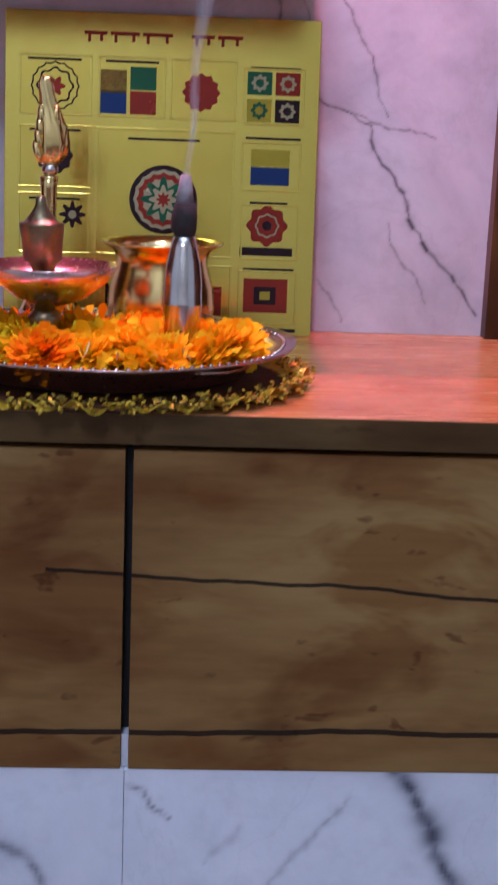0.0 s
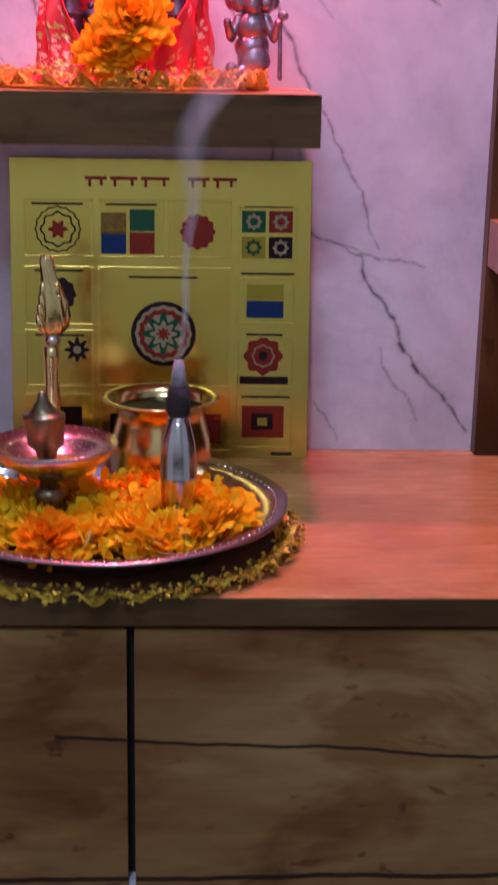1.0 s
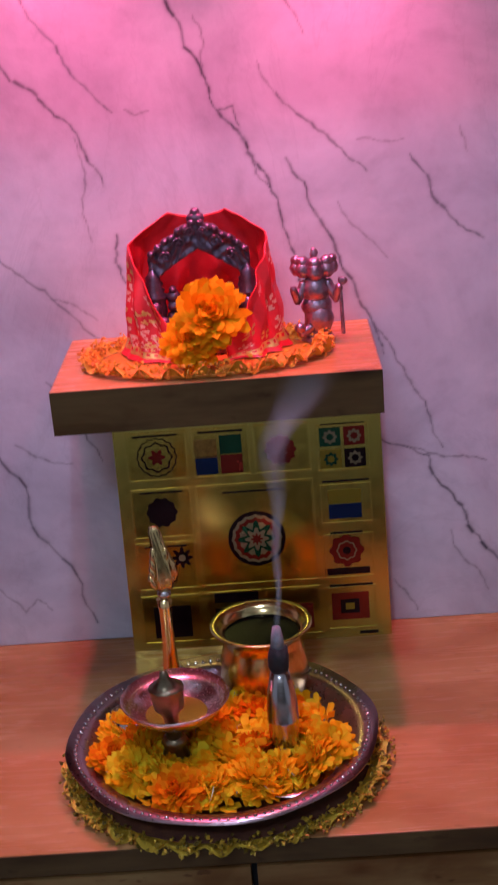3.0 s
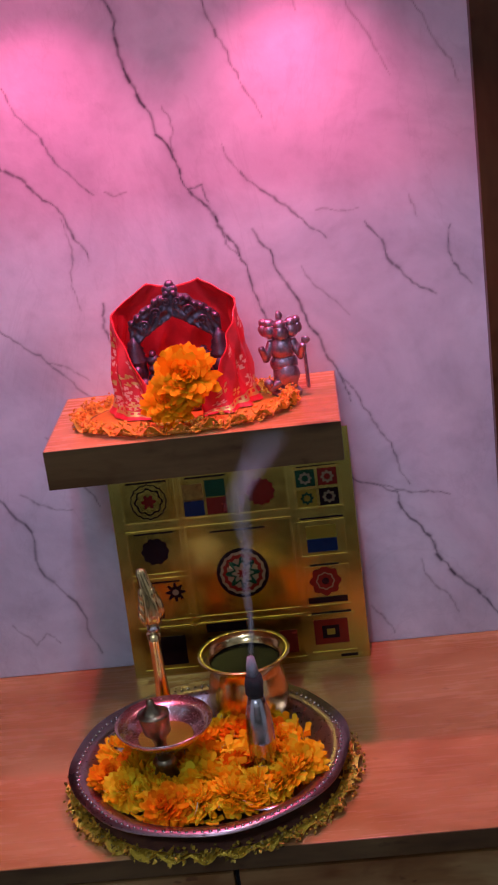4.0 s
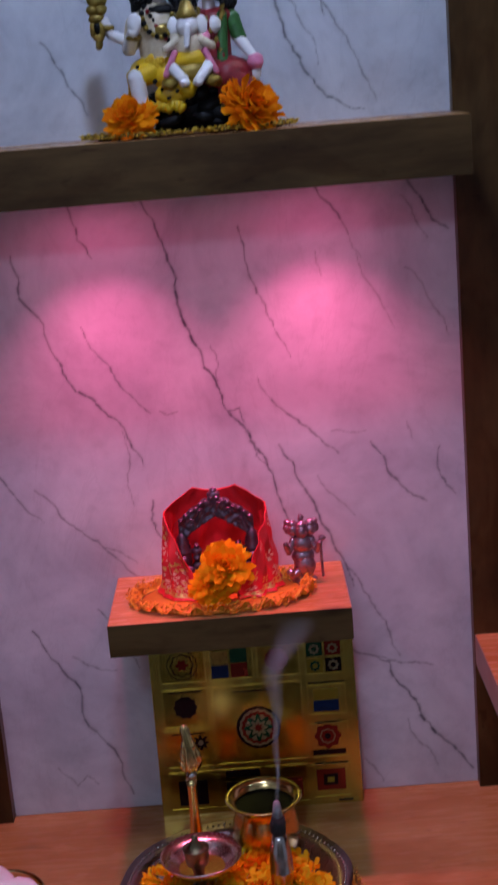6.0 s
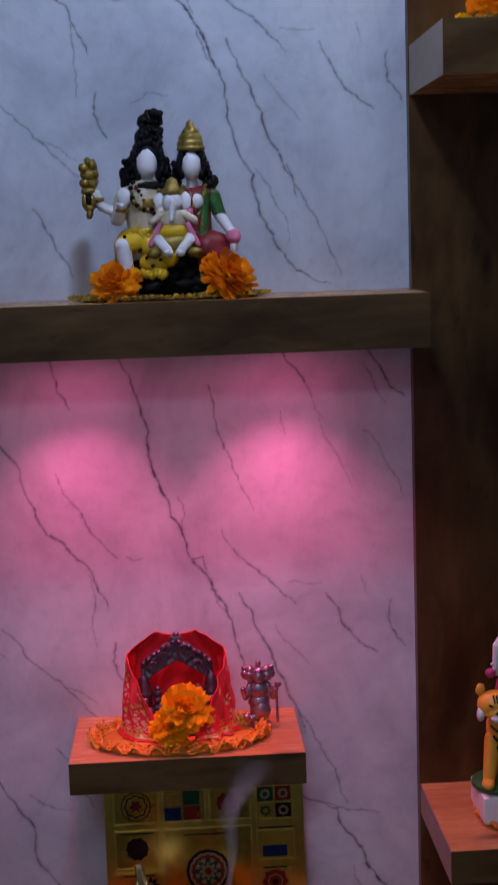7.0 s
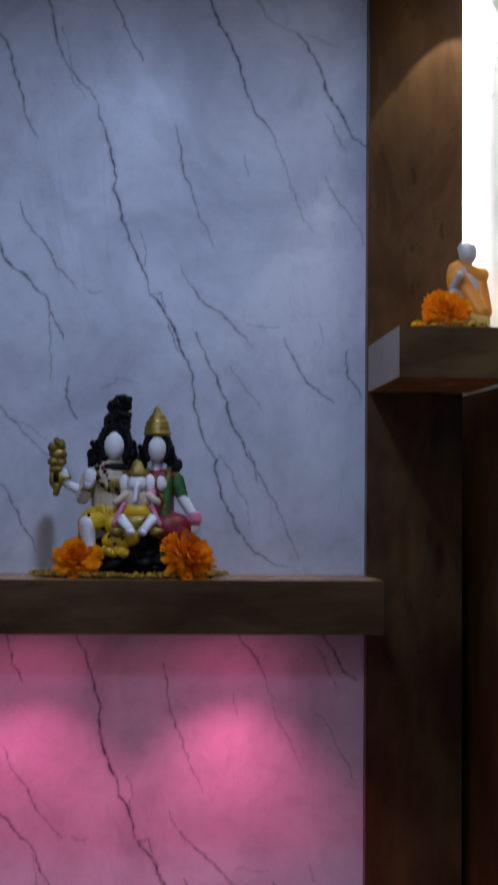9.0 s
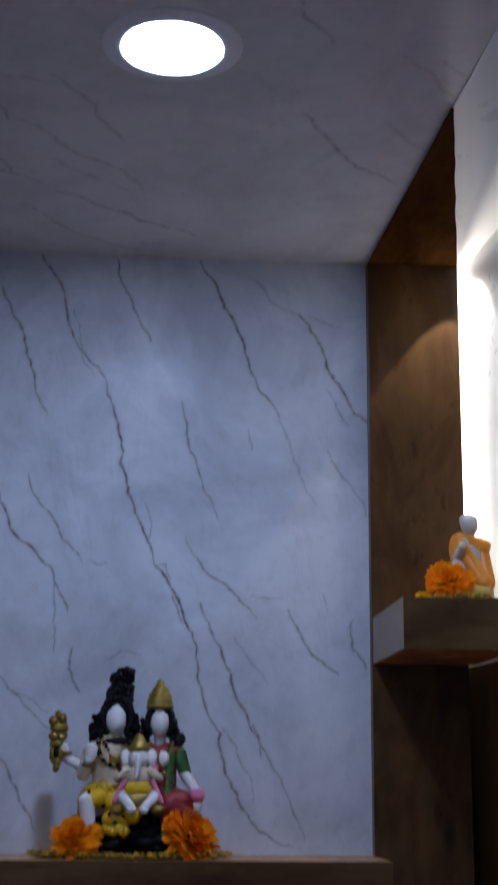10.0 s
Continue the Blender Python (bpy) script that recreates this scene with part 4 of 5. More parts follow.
# incense
inc = thing("incense_holder", "bullet-shaped steel incense holder with a charred stick", "incense holder", at=(0.0410, -0.297, BED + 0.0078))
part("holder", lathe([(0.0, 0.0), (0.0100, 0.0), (0.0125, 0.016), (0.0140, 0.034), (0.0146, 0.044), (0.0148, 0.0455), (0.0143, 0.047), (0.0142, 0.060), (0.0125, 0.075), (0.0098, 0.086), (0.0082, 0.094), (0.0, 0.095)], 36), M_STEEL, inc, smooth=True)
bm = lathe([(0.0, 0.092), (0.0070, 0.093), (0.0092, 0.099), (0.0094, 0.108), (0.0080, 0.118), (0.0, 0.119)], 18, ripple=lambda a, k: 1 + 0.10 * math.sin(3 * a + 2 * k))
part("charred_stick", bm, M_CHAR, inc, "black charred incense stick", smooth=True)
part("ash_tip", lathe([(0.0, 0.117), (0.0060, 0.118), (0.0050, 0.128), (0.0036, 0.138), (0.0, 0.139)], 14, ripple=lambda a, k: 1 + 0.1 * math.sin(4 * a + k)), M_ASH, inc, "grey ash tip", smooth=True)
bm = bmesh.new()
for k in range(10):
    a0, a1 = radians(k * 16), radians((k + 1) * 16)
    limb(bm, (-0.002 + 0.008 * math.cos(a0), -0.019, 0.016 + 0.010 * math.sin(a0) * 0.8), (-0.002 + 0.008 * math.cos(a1), -0.019, 0.016 + 0.010 * math.sin(a1) * 0.8), 0.0009, 0.0009, seg=6)
part("hook", bm, M_STEEL, inc, "thin bright wire hook")


def smoke():
    """A rising wisp: two crossed ribbons that widen and break up as they rise."""
    verts, faces, thin = [], [], []
    base = (0.0410, -0.297, BED + 0.144)
    rows, cols = 70, 7
    for twist, far in ((0.2, 1.0), (1.2, 0.6)):
        o = len(verts)
        for k in range(rows):
            t = k / (rows - 1)
            w = 0.0036 + 0.034 * max(0.0, t - 0.15) ** 1.1 * far
            x = base[0] + 0.011 * math.sin(7.0 * t + 0.4) * t + 0.030 * t ** 1.5 + 0.004 * math.sin(15 * t) * (0.3 + t)
            y = base[1] + 0.006 * math.sin(4.1 * t + 2) * t + 0.010 * t
            a = twist + 2.4 * t
            for j in range(cols):
                s = -1 + 2 * j / (cols - 1)
                verts.append((x + w * s * math.cos(a), y + w * s * math.sin(a) * 0.7, base[2] + 0.235 * t))
                thin.append((1 - s * s) * (1 - t) ** 0.5 * 1.2 * min(1, 6 * t + 0.35))
        for k in range(rows - 1):
            for j in range(cols - 1):
                a = o + k * cols + j
                faces.append((a, a + 1, a + cols + 1, a + cols))
    ob = raw("incense_smoke", verts, faces, M_SMOKE, smooth=True)
    at = ob.data.attributes.new("thin", "FLOAT", "POINT")
    at.data.foreach_set("value", thin)
    return tagged(ob, "thin pale wisp of smoke rising from the incense", "smoke", kind="stuff")


smoke()

# brass bowl with white sweets
bowl = thing("brass_bowl", "small hammered brass bowl heaped with white lumps", "bowl", at=(-0.312, -0.288, COUNTER))
part("bowl_body", lathe([(0.0, 0.0), (0.030, 0.0), (0.043, 0.007), (0.0515, 0.024), (0.0556, 0.050), (0.0572, 0.0535), (0.0555, 0.054), (0.0535, 0.050), (0.049, 0.024), (0.041, 0.011), (0.0, 0.004)], 56), M_BRASS, bowl, smooth=True)
bm = bmesh.new()
prev = None
for k in range(13):
    a = radians(k * 30)
    p = (-0.064 + 0.010 * math.cos(a), 0.0, 0.042 + 0.010 * math.sin(a))
    if prev:
        limb(bm, prev, p, 0.0016, 0.0016, seg=8)
    prev = p
part("ring_handle", bm, M_BRASS, bowl, "round wire handle")


def lump(at, r, seed, label):
    bm = bmesh.new()
    bmesh.ops.create_icosphere(bm, subdivisions=4, radius=1)
    off = Vector((seed * 3.1, seed * 1.7, 0))
    for v in bm.verts:
        d = 1 + 0.38 * noise.noise(v.co * 1.15 + off) + 0.05 * noise.noise(v.co * 4 + off)
        v.co = Vector((v.co.x * r[0], v.co.y * r[1], v.co.z * r[2])) * d + Vector(at)
    return tagged(part("white_lump", bm, M_CHALK, smooth=True), label, "sweet", "white lumps in the bowl")


lump((-0.327, -0.285, COUNTER + 0.054), (0.034, 0.029, 0.037), 1, "tall smooth white lump in the brass bowl")
lump((-0.289, -0.298, COUNTER + 0.050), (0.028, 0.026, 0.024), 2, "lower rounded white lump in the brass bowl")

# ---- the gilded yantra plaque ----
YW, YH = 0.286, 0.287
plaque = thing("yantra_plaque", "gilded rectangular yantra plaque leaning on the wall", "plaque", at=(-0.1235, -0.0345, COUNTER))
plaque.rotation_euler = (math.atan2(-0.028, YH), 0, 0)
part("sheet", bm_box(0, YW, 0, 0.003, 0, YH, 0.0006), M_GOLD, plaque)


def uv(px, py):
    return (px - 22) / 531 * YW, (805 - py) / 530 * YH


def plate(name, px0, py0, px1, py1, mat, layer=1, label=""):
    """A thin printed field on the plaque, given in the plaque's drawing units."""
    (u0, v0), (u1, v1) = uv(px0, py1), uv(px1, py0)
    y = -0.0004 * layer
    return part(name, bm_box(u0, u1, y - 0.0002, 0.0002 if layer == 1 else y + 0.0003, v0, v1), mat, plaque, label)


def frame_lines(px0, py0, px1, py1, w=3):
    for a, b, c, d in ((px0, py0, px1, py0 + w), (px0, py1 - w, px1, py1), (px0, py0 + w, px0 + w, py1 - w), (px1 - w, py0 + w, px1, py1 - w)):
        (u0, v0), (u1, v1) = uv(a, d), uv(c, b)
        part("raised_line", bm_box(u0, u1, -0.0013, 0.0004, v0, v1, 0.0003), M_GOLD, plaque)


def disc(name, px, py, r, mat, layer, petals=0, depth=0.0, inner=0.0):
    u, v = uv(px, py)
    rr = r / 531 * YW
    n = 48
    bm = bmesh.new()
    y0 = -0.0004 * layer
    ring, back, hole = [], [], []
    for k in range(n):
        a = 2 * math.pi * k / n
        q = rr * (1 + (depth * math.cos(petals * a) if petals else 0))
        ring.append(bm.verts.new((u + q * math.cos(a), y0, v + q * math.sin(a))))
        hole.append(bm.verts.new((u + inner * q * math.cos(a), y0, v + inner * q * math.sin(a))))
    for k in range(n):
        bm.faces.new((ring[k], hole[k], hole[(k + 1) % n], ring[(k + 1) % n]))
    bmesh.ops.remove_doubles(bm, verts=bm.verts, dist=1e-7)
    bmesh.ops.recalc_face_normals(bm, faces=bm.faces)
    return part(name, bm, mat, plaque)


for f in ((46, 346, 168, 446), (178, 346, 292, 446), (300, 346, 412, 446), (424, 356, 528, 450), (46, 462, 168, 566), (176, 462, 412, 676), (424, 478, 526, 560), (46, 574, 168, 676), (426, 582, 526, 676), (46, 688, 168, 792), (178, 688, 292, 792), (300, 688, 412, 792), (424, 694, 526, 786)):
    frame_lines(*f, 4 if f[2] - f[0] > 200 else 3)
    if f[0] < 420:
        plate("foil_cell", f[0] + 5, f[1] + 5, f[2] - 5, f[3] - 5, M_FOIL, 0.2)
for px, py, mt in ((182, 368, M_GOLDPAINT), (232, 362, M_INK_GREEN), (182, 402, M_INK_BLUE), (232, 402, M_INK_RED)):
    plate("printed_square", px, py, px + 44, py + 38, mt)
for px, py, mt in ((430, 362, M_INK_GREEN), (478, 362, M_INK_RED), (430, 407, M_INK_YELLOW), (478, 407, M_INK_DARK)):
    plate("printed_square", px, py, px + 42, py + 38, mt)
    disc("printed_flower", px + 21, py + 19, 13, M_INK_CREAM if mt is not M_INK_YELLOW else M_INK_GREEN, 3, 8, 0.15, 0.55)
disc("printed_rosette", 106, 398, 40, M_INK_DARK, 1, 16, 0.04, 0.93)
disc("printed_rosette", 106, 398, 30, M_INK_DARK, 1, 8, 0.08, 0.88)
disc("printed_rosette", 106, 398, 14, M_INK_RED, 1, 6, 0.25)
disc("printed_rosette", 352, 400, 30, M_INK_RED, 1, 12, 0.08)
disc("printed_rosette", 106, 512, 30, M_INK_DARK, 1, 10, 0.07)
disc("printed_star", 138, 610, 18, M_INK_DARK, 1, 8, 0.30)
disc("printed_star", 138, 610, 7, M_INK_CREAM, 2)
disc("mandala_ring", 292, 580, 58, M_INK_DARK, 1)
disc("mandala_ring", 292, 580, 50, M_INK_CREAM, 2, 16, 0.03)
disc("mandala_ring", 292, 580, 44, M_INK_RED, 3, 16, 0.05, 0.80)
disc("mandala_star", 292, 580, 30, M_INK_GREEN, 4, 8, 0.32)
disc("mandala_star", 292, 580, 20, M_INK_CREAM, 5, 8, 0.25)
disc("mandala_star", 292, 580, 10, M_INK_RED, 6, 8, 0.3)
plate("printed_field", 440, 490, 506, 519, M_INK_YELLOW)
plate("printed_field", 440, 520, 506, 550, M_INK_BLUE)
disc("printed_flower", 471, 618, 33, M_INK_RED, 1, 8, 0.09)
disc("printed_flower", 471, 618, 20, M_INK_CREAM, 2, 8, 0.06, 0.85)
disc("printed_flower", 471, 618, 8, M_INK_DARK, 3)
plate("printed_square", 434, 708, 510, 766, M_INK_RED)
plate("printed_square", 452, 722, 490, 752, M_INK_DARK, 2)
plate("printed_square", 462, 730, 480, 744, M_INK_YELLOW, 3)
plate("printed_square", 356, 724, 396, 778, M_INK_RED)
plate("printed_square", 196, 724, 270, 778, M_INK_DARK)
plate("printed_square", 70, 712, 146, 780, M_INK_DARK)
for bar in ((425, 655, 516, 669), (196, 690, 286, 712), (488, 793, 526, 799)):
    plate("caption_bar", *bar, M_INK_DARK)
for px0, px1, py in ((434, 520, 354), (430, 524, 470), (440, 505, 578), (432, 520, 690), (60, 150, 352), (190, 280, 352), (64, 150, 468), (64, 150, 582), (230, 352, 478)):
    plate("caption_bar", px0, py, px1, py + 4, M_INK_DARK)
for px0, px1 in ((154, 192), (198, 246), (252, 302), (334, 372), (378, 420)):
    plate("title_bar", px0, 306, px1, 312, M_INK_RED)
    plate("title_bar", px0 + 6, 312, px0 + 11, 324, M_INK_RED)
    plate("title_bar", px1 - 12, 312, px1 - 7, 322, M_INK_RED)

# ---- shrine on the short shelf ----
mat_cloth("round mat with an orange-gold crochet fringe under the shrine", (-0.010, -0.103), 0.118, 0.070, SHELF_TOP, 8, M_FRINGE_OR, 24, 0.013)
SX, SY, SZ = -0.010, -0.077, SHELF_TOP + 0.0042


def shrine():
    """A cast metal shrine: a carved pediment over a pointed arch, on two clusters of ringed posts; one plain mesh."""
    bm = bmesh.new()
    half, nx, nz = 0.049, 72, 12

    def upper(x):
        q = abs(x) / half
        return 0.098 + 0.033 * (1 - q) ** 0.9 + 0.0022 * math.cos(q * 19) * (1 - q) - 0.012 * max(0, q - 0.75) * 4 * (q - 0.75)

    def lower(x):
        q = abs(x) / half
        return 0.076 + 0.026 * max(0.0, 1 - q * 1.25) ** 0.85 - 0.004 * max(0, q - 0.8)
    grid = []
    for k in range(nx + 1):
        x = -half + 2 * half * k / nx
        col = []
        for m in range(nz + 1):
            t = m / nz
            z = lower(x) + (upper(x) - lower(x)) * t
            carve = 0.0012 * math.sin(t * 14 + 5 * math.sin(x * 160)) + 0.0005 * math.sin(abs(x) * 520 + t * 6)
            edge = 0.0030 * (math.exp(-((t - 0.04) / 0.05) ** 2) + math.exp(-((t - 0.95) / 0.05) ** 2))
            col.append(bm.verts.new((SX + x, SY - 0.012 - carve - edge, SZ + z)))
        for m in (nz, 0):
            z = lower(x) + (upper(x) - lower(x)) * m / nz
            col.append(bm.verts.new((SX + x, SY, SZ + z)))
        grid.append(col)
    for a, b in zip(grid, grid[1:]):
        n = len(a)
        for m in range(n):
            bm.faces.new((a[m], b[m], b[(m + 1) % n], a[(m + 1) % n]))
    bm.faces.new(grid[0][::-1])
    bm.faces.new(grid[-1])
    # knob and leaves on the crest
    blob(bm, (SX, SY - 0.010, SZ + 0.131), (0.0090, 0.006, 0.0060), u=14, v=10)
    blob(bm, (SX, SY - 0.010, SZ + 0.1365), (0.0050, 0.005, 0.0045), u=10, v=8)
    for s in (-1, 1):
        for k in range(7):
            q = (k + 0.6) / 7.2 * half * s
            blob(bm, (SX + q, SY - 0.013, SZ + upper(q) - 0.001), (0.0042, 0.0045, 0.0034), rot=(0, 34 * s, 0), u=10, v=8)
        # spiral scrolls on the face
        for cx, cz, r in ((0.017, 0.1080, 0.0066), (0.031, 0.0960, 0.0060), (0.006, 0.1190, 0.0045)):
            prev = None
            for k in range(16):
                a, q = 0.55 * k, r * (1 - k / 19)
                p = (SX + s * (cx + q * math.cos(a)), SY - 0.0165, SZ + cz + q * math.sin(a))
                if prev:
                    limb(bm, prev, p, 0.0011, 0.0011, seg=6)
                prev = p
        # ringed post with a tiered cap
        lathe([(0.0, 0.0), (0.011, 0.0), (0.0095, 0.010), (0.0075, 0.028), (0.0095, 0.034), (0.0115, 0.044), (0.0100, 0.052), (0.0115, 0.056), (0.0120, 0.0585), (0.0090, 0.061), (0.0105, 0.0645), (0.0080, 0.0675), (0.0092, 0.0705), (0.0068, 0.0735), (0.0076, 0.0765), (0.0048, 0.0805), (0.0, 0.086)], 18, (SX + 0.0455 * s, SY - 0.012, SZ), bm)
        blob(bm, (SX + 0.045 * s, SY - 0.021, SZ + 0.046), (0.0068, 0.006, 0.0085), u=12, v=10)
        blob(bm, (SX + 0.040 * s, SY - 0.020, SZ + 0.028), (0.0100, 0.008, 0.012), u=12, v=10)
        limb(bm, (SX + 0.045 * s, SY - 0.018, SZ + 0.036), (SX + 0.030 * s, SY - 0.026, SZ + 0.024), 0.0042, 0.0034, seg=8)
        # smaller inner post with stacked beads
        for z, r in ((0.010, 0.0085), (0.024, 0.0090), (0.037, 0.0075), (0.048, 0.0062), (0.057, 0.0070), (0.064, 0.0040)):
            blob(bm, (SX + 0.0275 * s, SY - 0.014, SZ + z), (r, 0.0065, r * 0.95), u=12, v=8)
        limb(bm, (SX + 0.030 * s, SY - 0.014, SZ + 0.038), (SX + 0.0215 * s, SY - 0.021, SZ + 0.030), 0.0030, 0.0026, seg=8)
    bm_box(SX - 0.052, SX + 0.052, SY - 0.030, SY + 0.012, SZ, SZ + 0.012, 0.002, bm)
    bmesh.ops.recalc_face_normals(bm, faces=bm.faces)
    uneven(bm, 0.0008, 260)
    ob = part("shrine_idol", bm, M_IDOL, smooth=True)
    return tagged(ob, "small dark metal arched shrine idol wrapped in red cloth", "statue")


shrine()


def brocade():
    """The cloth wrapped round the shrine: high behind, shouldered at the sides, crossing low in front, with gold motifs and hem."""
    verts, faces, slot = [], [], []
    nu, nv = 208, 56
    rng = random.Random(9)
    span = 2.98
    sprigs = [(rng.randint(6, nu - 6), rng.randint(9, nv - 5), rng.uniform(2.6, 5.2), rng.uniform(0, 3), rng.choice((4, 5, 6))) for _ in range(84)]

    def ease(a, b, q):
        return a + (b - a) * min(1.0, max(0.0, q))

    def skin(u, v, out):
        a = span * (2 * u - 1)
        side = abs(a) / span
        sx, cy = math.sin(a), math.cos(a)
        px_ = math.copysign(abs(sx) ** 0.72, sx)
        py_ = math.copysign(abs(cy) ** 0.72, cy)
        if abs(a) > math.pi / 2:
            top = 0.012 + 0.096 * abs(px_) ** 1.8
        else:
            q = abs(a) / (math.pi / 2)
            top = ease(0.124, 0.131, q / 0.42) if q < 0.42 else ease(0.131, 0.108, (q - 0.42) / 0.50)
        z = 0.0015 + (top - 0.0015) * v
        rx = 0.0775 - 0.0105 * min(1, z / 0.108) - 1.15 * max(0.0, z - 0.108)
        ry = 0.049 - 0.011 * z / 0.1
        flare = 0.007 * math.exp(-z / 0.005)
        crease = abs(((a * 2.3 + z * 16 * math.copysign(1, a)) % 1.0) - 0.5) - 0.25
        fold = 0.0080 * crease * (1 - 0.35 * v) + 0.0022 * math.sin(15 * a - 50 * z) + 0.0050 * noise.noise(Vector((a * 1.7, z * 24, 4)))
        fold *= 1 - 0.75 * min(1.0, max(0.0, (z - 0.07) / 0.04))
        cross = 0.004 * (1 if a > 0 else 0) * max(0.0, side - 0.8) * 5
        rx, ry = rx + flare + fold + out, ry + flare + fold + out + cross
        return (SX + rx * px_, SY + 0.002 + ry * py_, SZ + z)
    for out in (0.0, -0.0016):
        for j in range(nv + 1):
            for i in range(nu + 1):
                verts.append(skin(i / nu, j / nv, out))
    per = (nu + 1) * (nv + 1)
    for layer in (0, 1):
        for j in range(nv):
            for i in range(nu):
                a = layer * per + j * (nu + 1) + i
                q = (a, a + 1, a + nu + 2, a + nu + 1)
                faces.append(q if layer == 0 else q[::-1])
                kind = 0
                if layer == 0:
                    if j in (3, 4, 7) or (j in (5, 6) and (i // 2) % 2):
                        kind = 1
                    for si, sj, r, ph, n in sprigs:
                        dx, dy = i - si, j - sj
                        d = math.hypot(dx, dy)
                        if d < r and d > 0.3 * r and math.cos(n * math.atan2(dy, dx) + ph) > 0.15:
                            kind = 1 if n == 4 else 2
                slot.append(kind)
    for j in range(nv):
        for i in (0, nu):
            a = j * (nu + 1) + i
            faces.append((a, a + nu + 1, per + a + nu + 1, per + a))
            slot.append(1)
    for i in range(nu):
        a = nv * (nu + 1) + i
        faces.append((a, a + 1, per + a + 1, per + a))
        slot.append(0)
    cloth = thing("brocade_cloth", "bright red brocade cloth with gold motifs wrapped round the shrine", "cloth")
    raw("cloth_wrap", verts, faces, [M_CLOTH_RED, M_ZARI, M_MOTIF], cloth, smooth=True, slots=slot)


brocade()
flower("large ruffled orange marigold resting against the shrine", (0.000, -0.143, SHELF_TOP + 0.055), 0.031, 71, (62, 4, 0), mat=M_PETAL_S, group="marigolds at the shrine")
flower("smaller orange marigold lying below the large one", (-0.022, -0.146, SHELF_TOP + 0.029), 0.025, 72, (50, -14, 30), mat=M_PETAL_S, group="marigolds at the shrine")


def small_figure():
    """A little cast figure with a cluster of heads and a staff; one plain mesh."""
    bm = bmesh.new()
    c, z = Vector((0.101, -0.072)), SHELF_TOP + 0.0006
    p = lambda x, y, h: (c.x + x, c.y + y, z + h)
    lathe([(0.0, 0), (0.016, 0), (0.0165, 0.004), (0.013, 0.008), (0.0, 0.009)], 20, p(0, 0, 0), bm)
    for s in (-1, 1):
        limb(bm, p(0.006 * s, 0, 0.006), p(0.005 * s, 0, 0.034), 0.0070, 0.0078, seg=10)
        limb(bm, p(0.012 * s, -0.001, 0.058), p(0.019 * s, -0.005, 0.044), 0.0055, 0.0045, seg=8)
        limb(bm, p(0.019 * s, -0.005, 0.044), p(0.022 * s, -0.010, 0.056), 0.0045, 0.0038, seg=8)
    blob(bm, p(0, 0, 0.036), (0.0155, 0.011, 0.012))
    blob(bm, p(0, 0, 0.053), (0.0150, 0.011, 0.015))
    blob(bm, p(0.002, -0.004, 0.024), (0.014, 0.009, 0.016))
    for dx, dy, r, h in ((0, -0.005, 0.0092, 0.072), (-0.0115, 0, 0.0084, 0.073), (0.0115, 0, 0.0084, 0.073), (-0.0175, 0.004, 0.0070, 0.074), (0.0170, 0.004, 0.0068, 0.074)):
        blob(bm, p(dx, dy, h), (r, r, r * 1.1), u=12, v=10)
        blob(bm, p(dx, dy, h + 0.008), (r * 0.8, r * 0.8, r * 0.7), u=10, v=8)
    blob(bm, p(0, -0.002, 0.089), (0.004, 0.004, 0.006), u=10, v=8)
    limb(bm, p(0.024, -0.010, 0.010), p(0.024, -0.010, 0.062), 0.0015, 0.0015, seg=8)
    blob(bm, p(0.026, -0.010, 0.062), (0.005, 0.003, 0.004), u=10, v=8)
    limb(bm, p(-0.004, -0.006, 0.018), p(-0.016, -0.012, 0.012), 0.005, 0.004, seg=10)
    blob(bm, p(-0.018, -0.013, 0.018), (0.0055, 0.005, 0.0055), u=10, v=8)
    uneven(bm, 0.0011, 240)
    ob = part("metal_figurine", bm, M_FIGURE)
    tagged(ob, "small pinkish cast-metal standing figurine with several heads", "figurine")


small_figure()

# ---- long shelf: painted family group ----
mat_cloth("flat dark mat with a thin golden fringe on the long shelf", (0.002, -0.095), 0.125, 0.058, USHELF_TOP, 12, M_FRINGE, 26, 0.004)


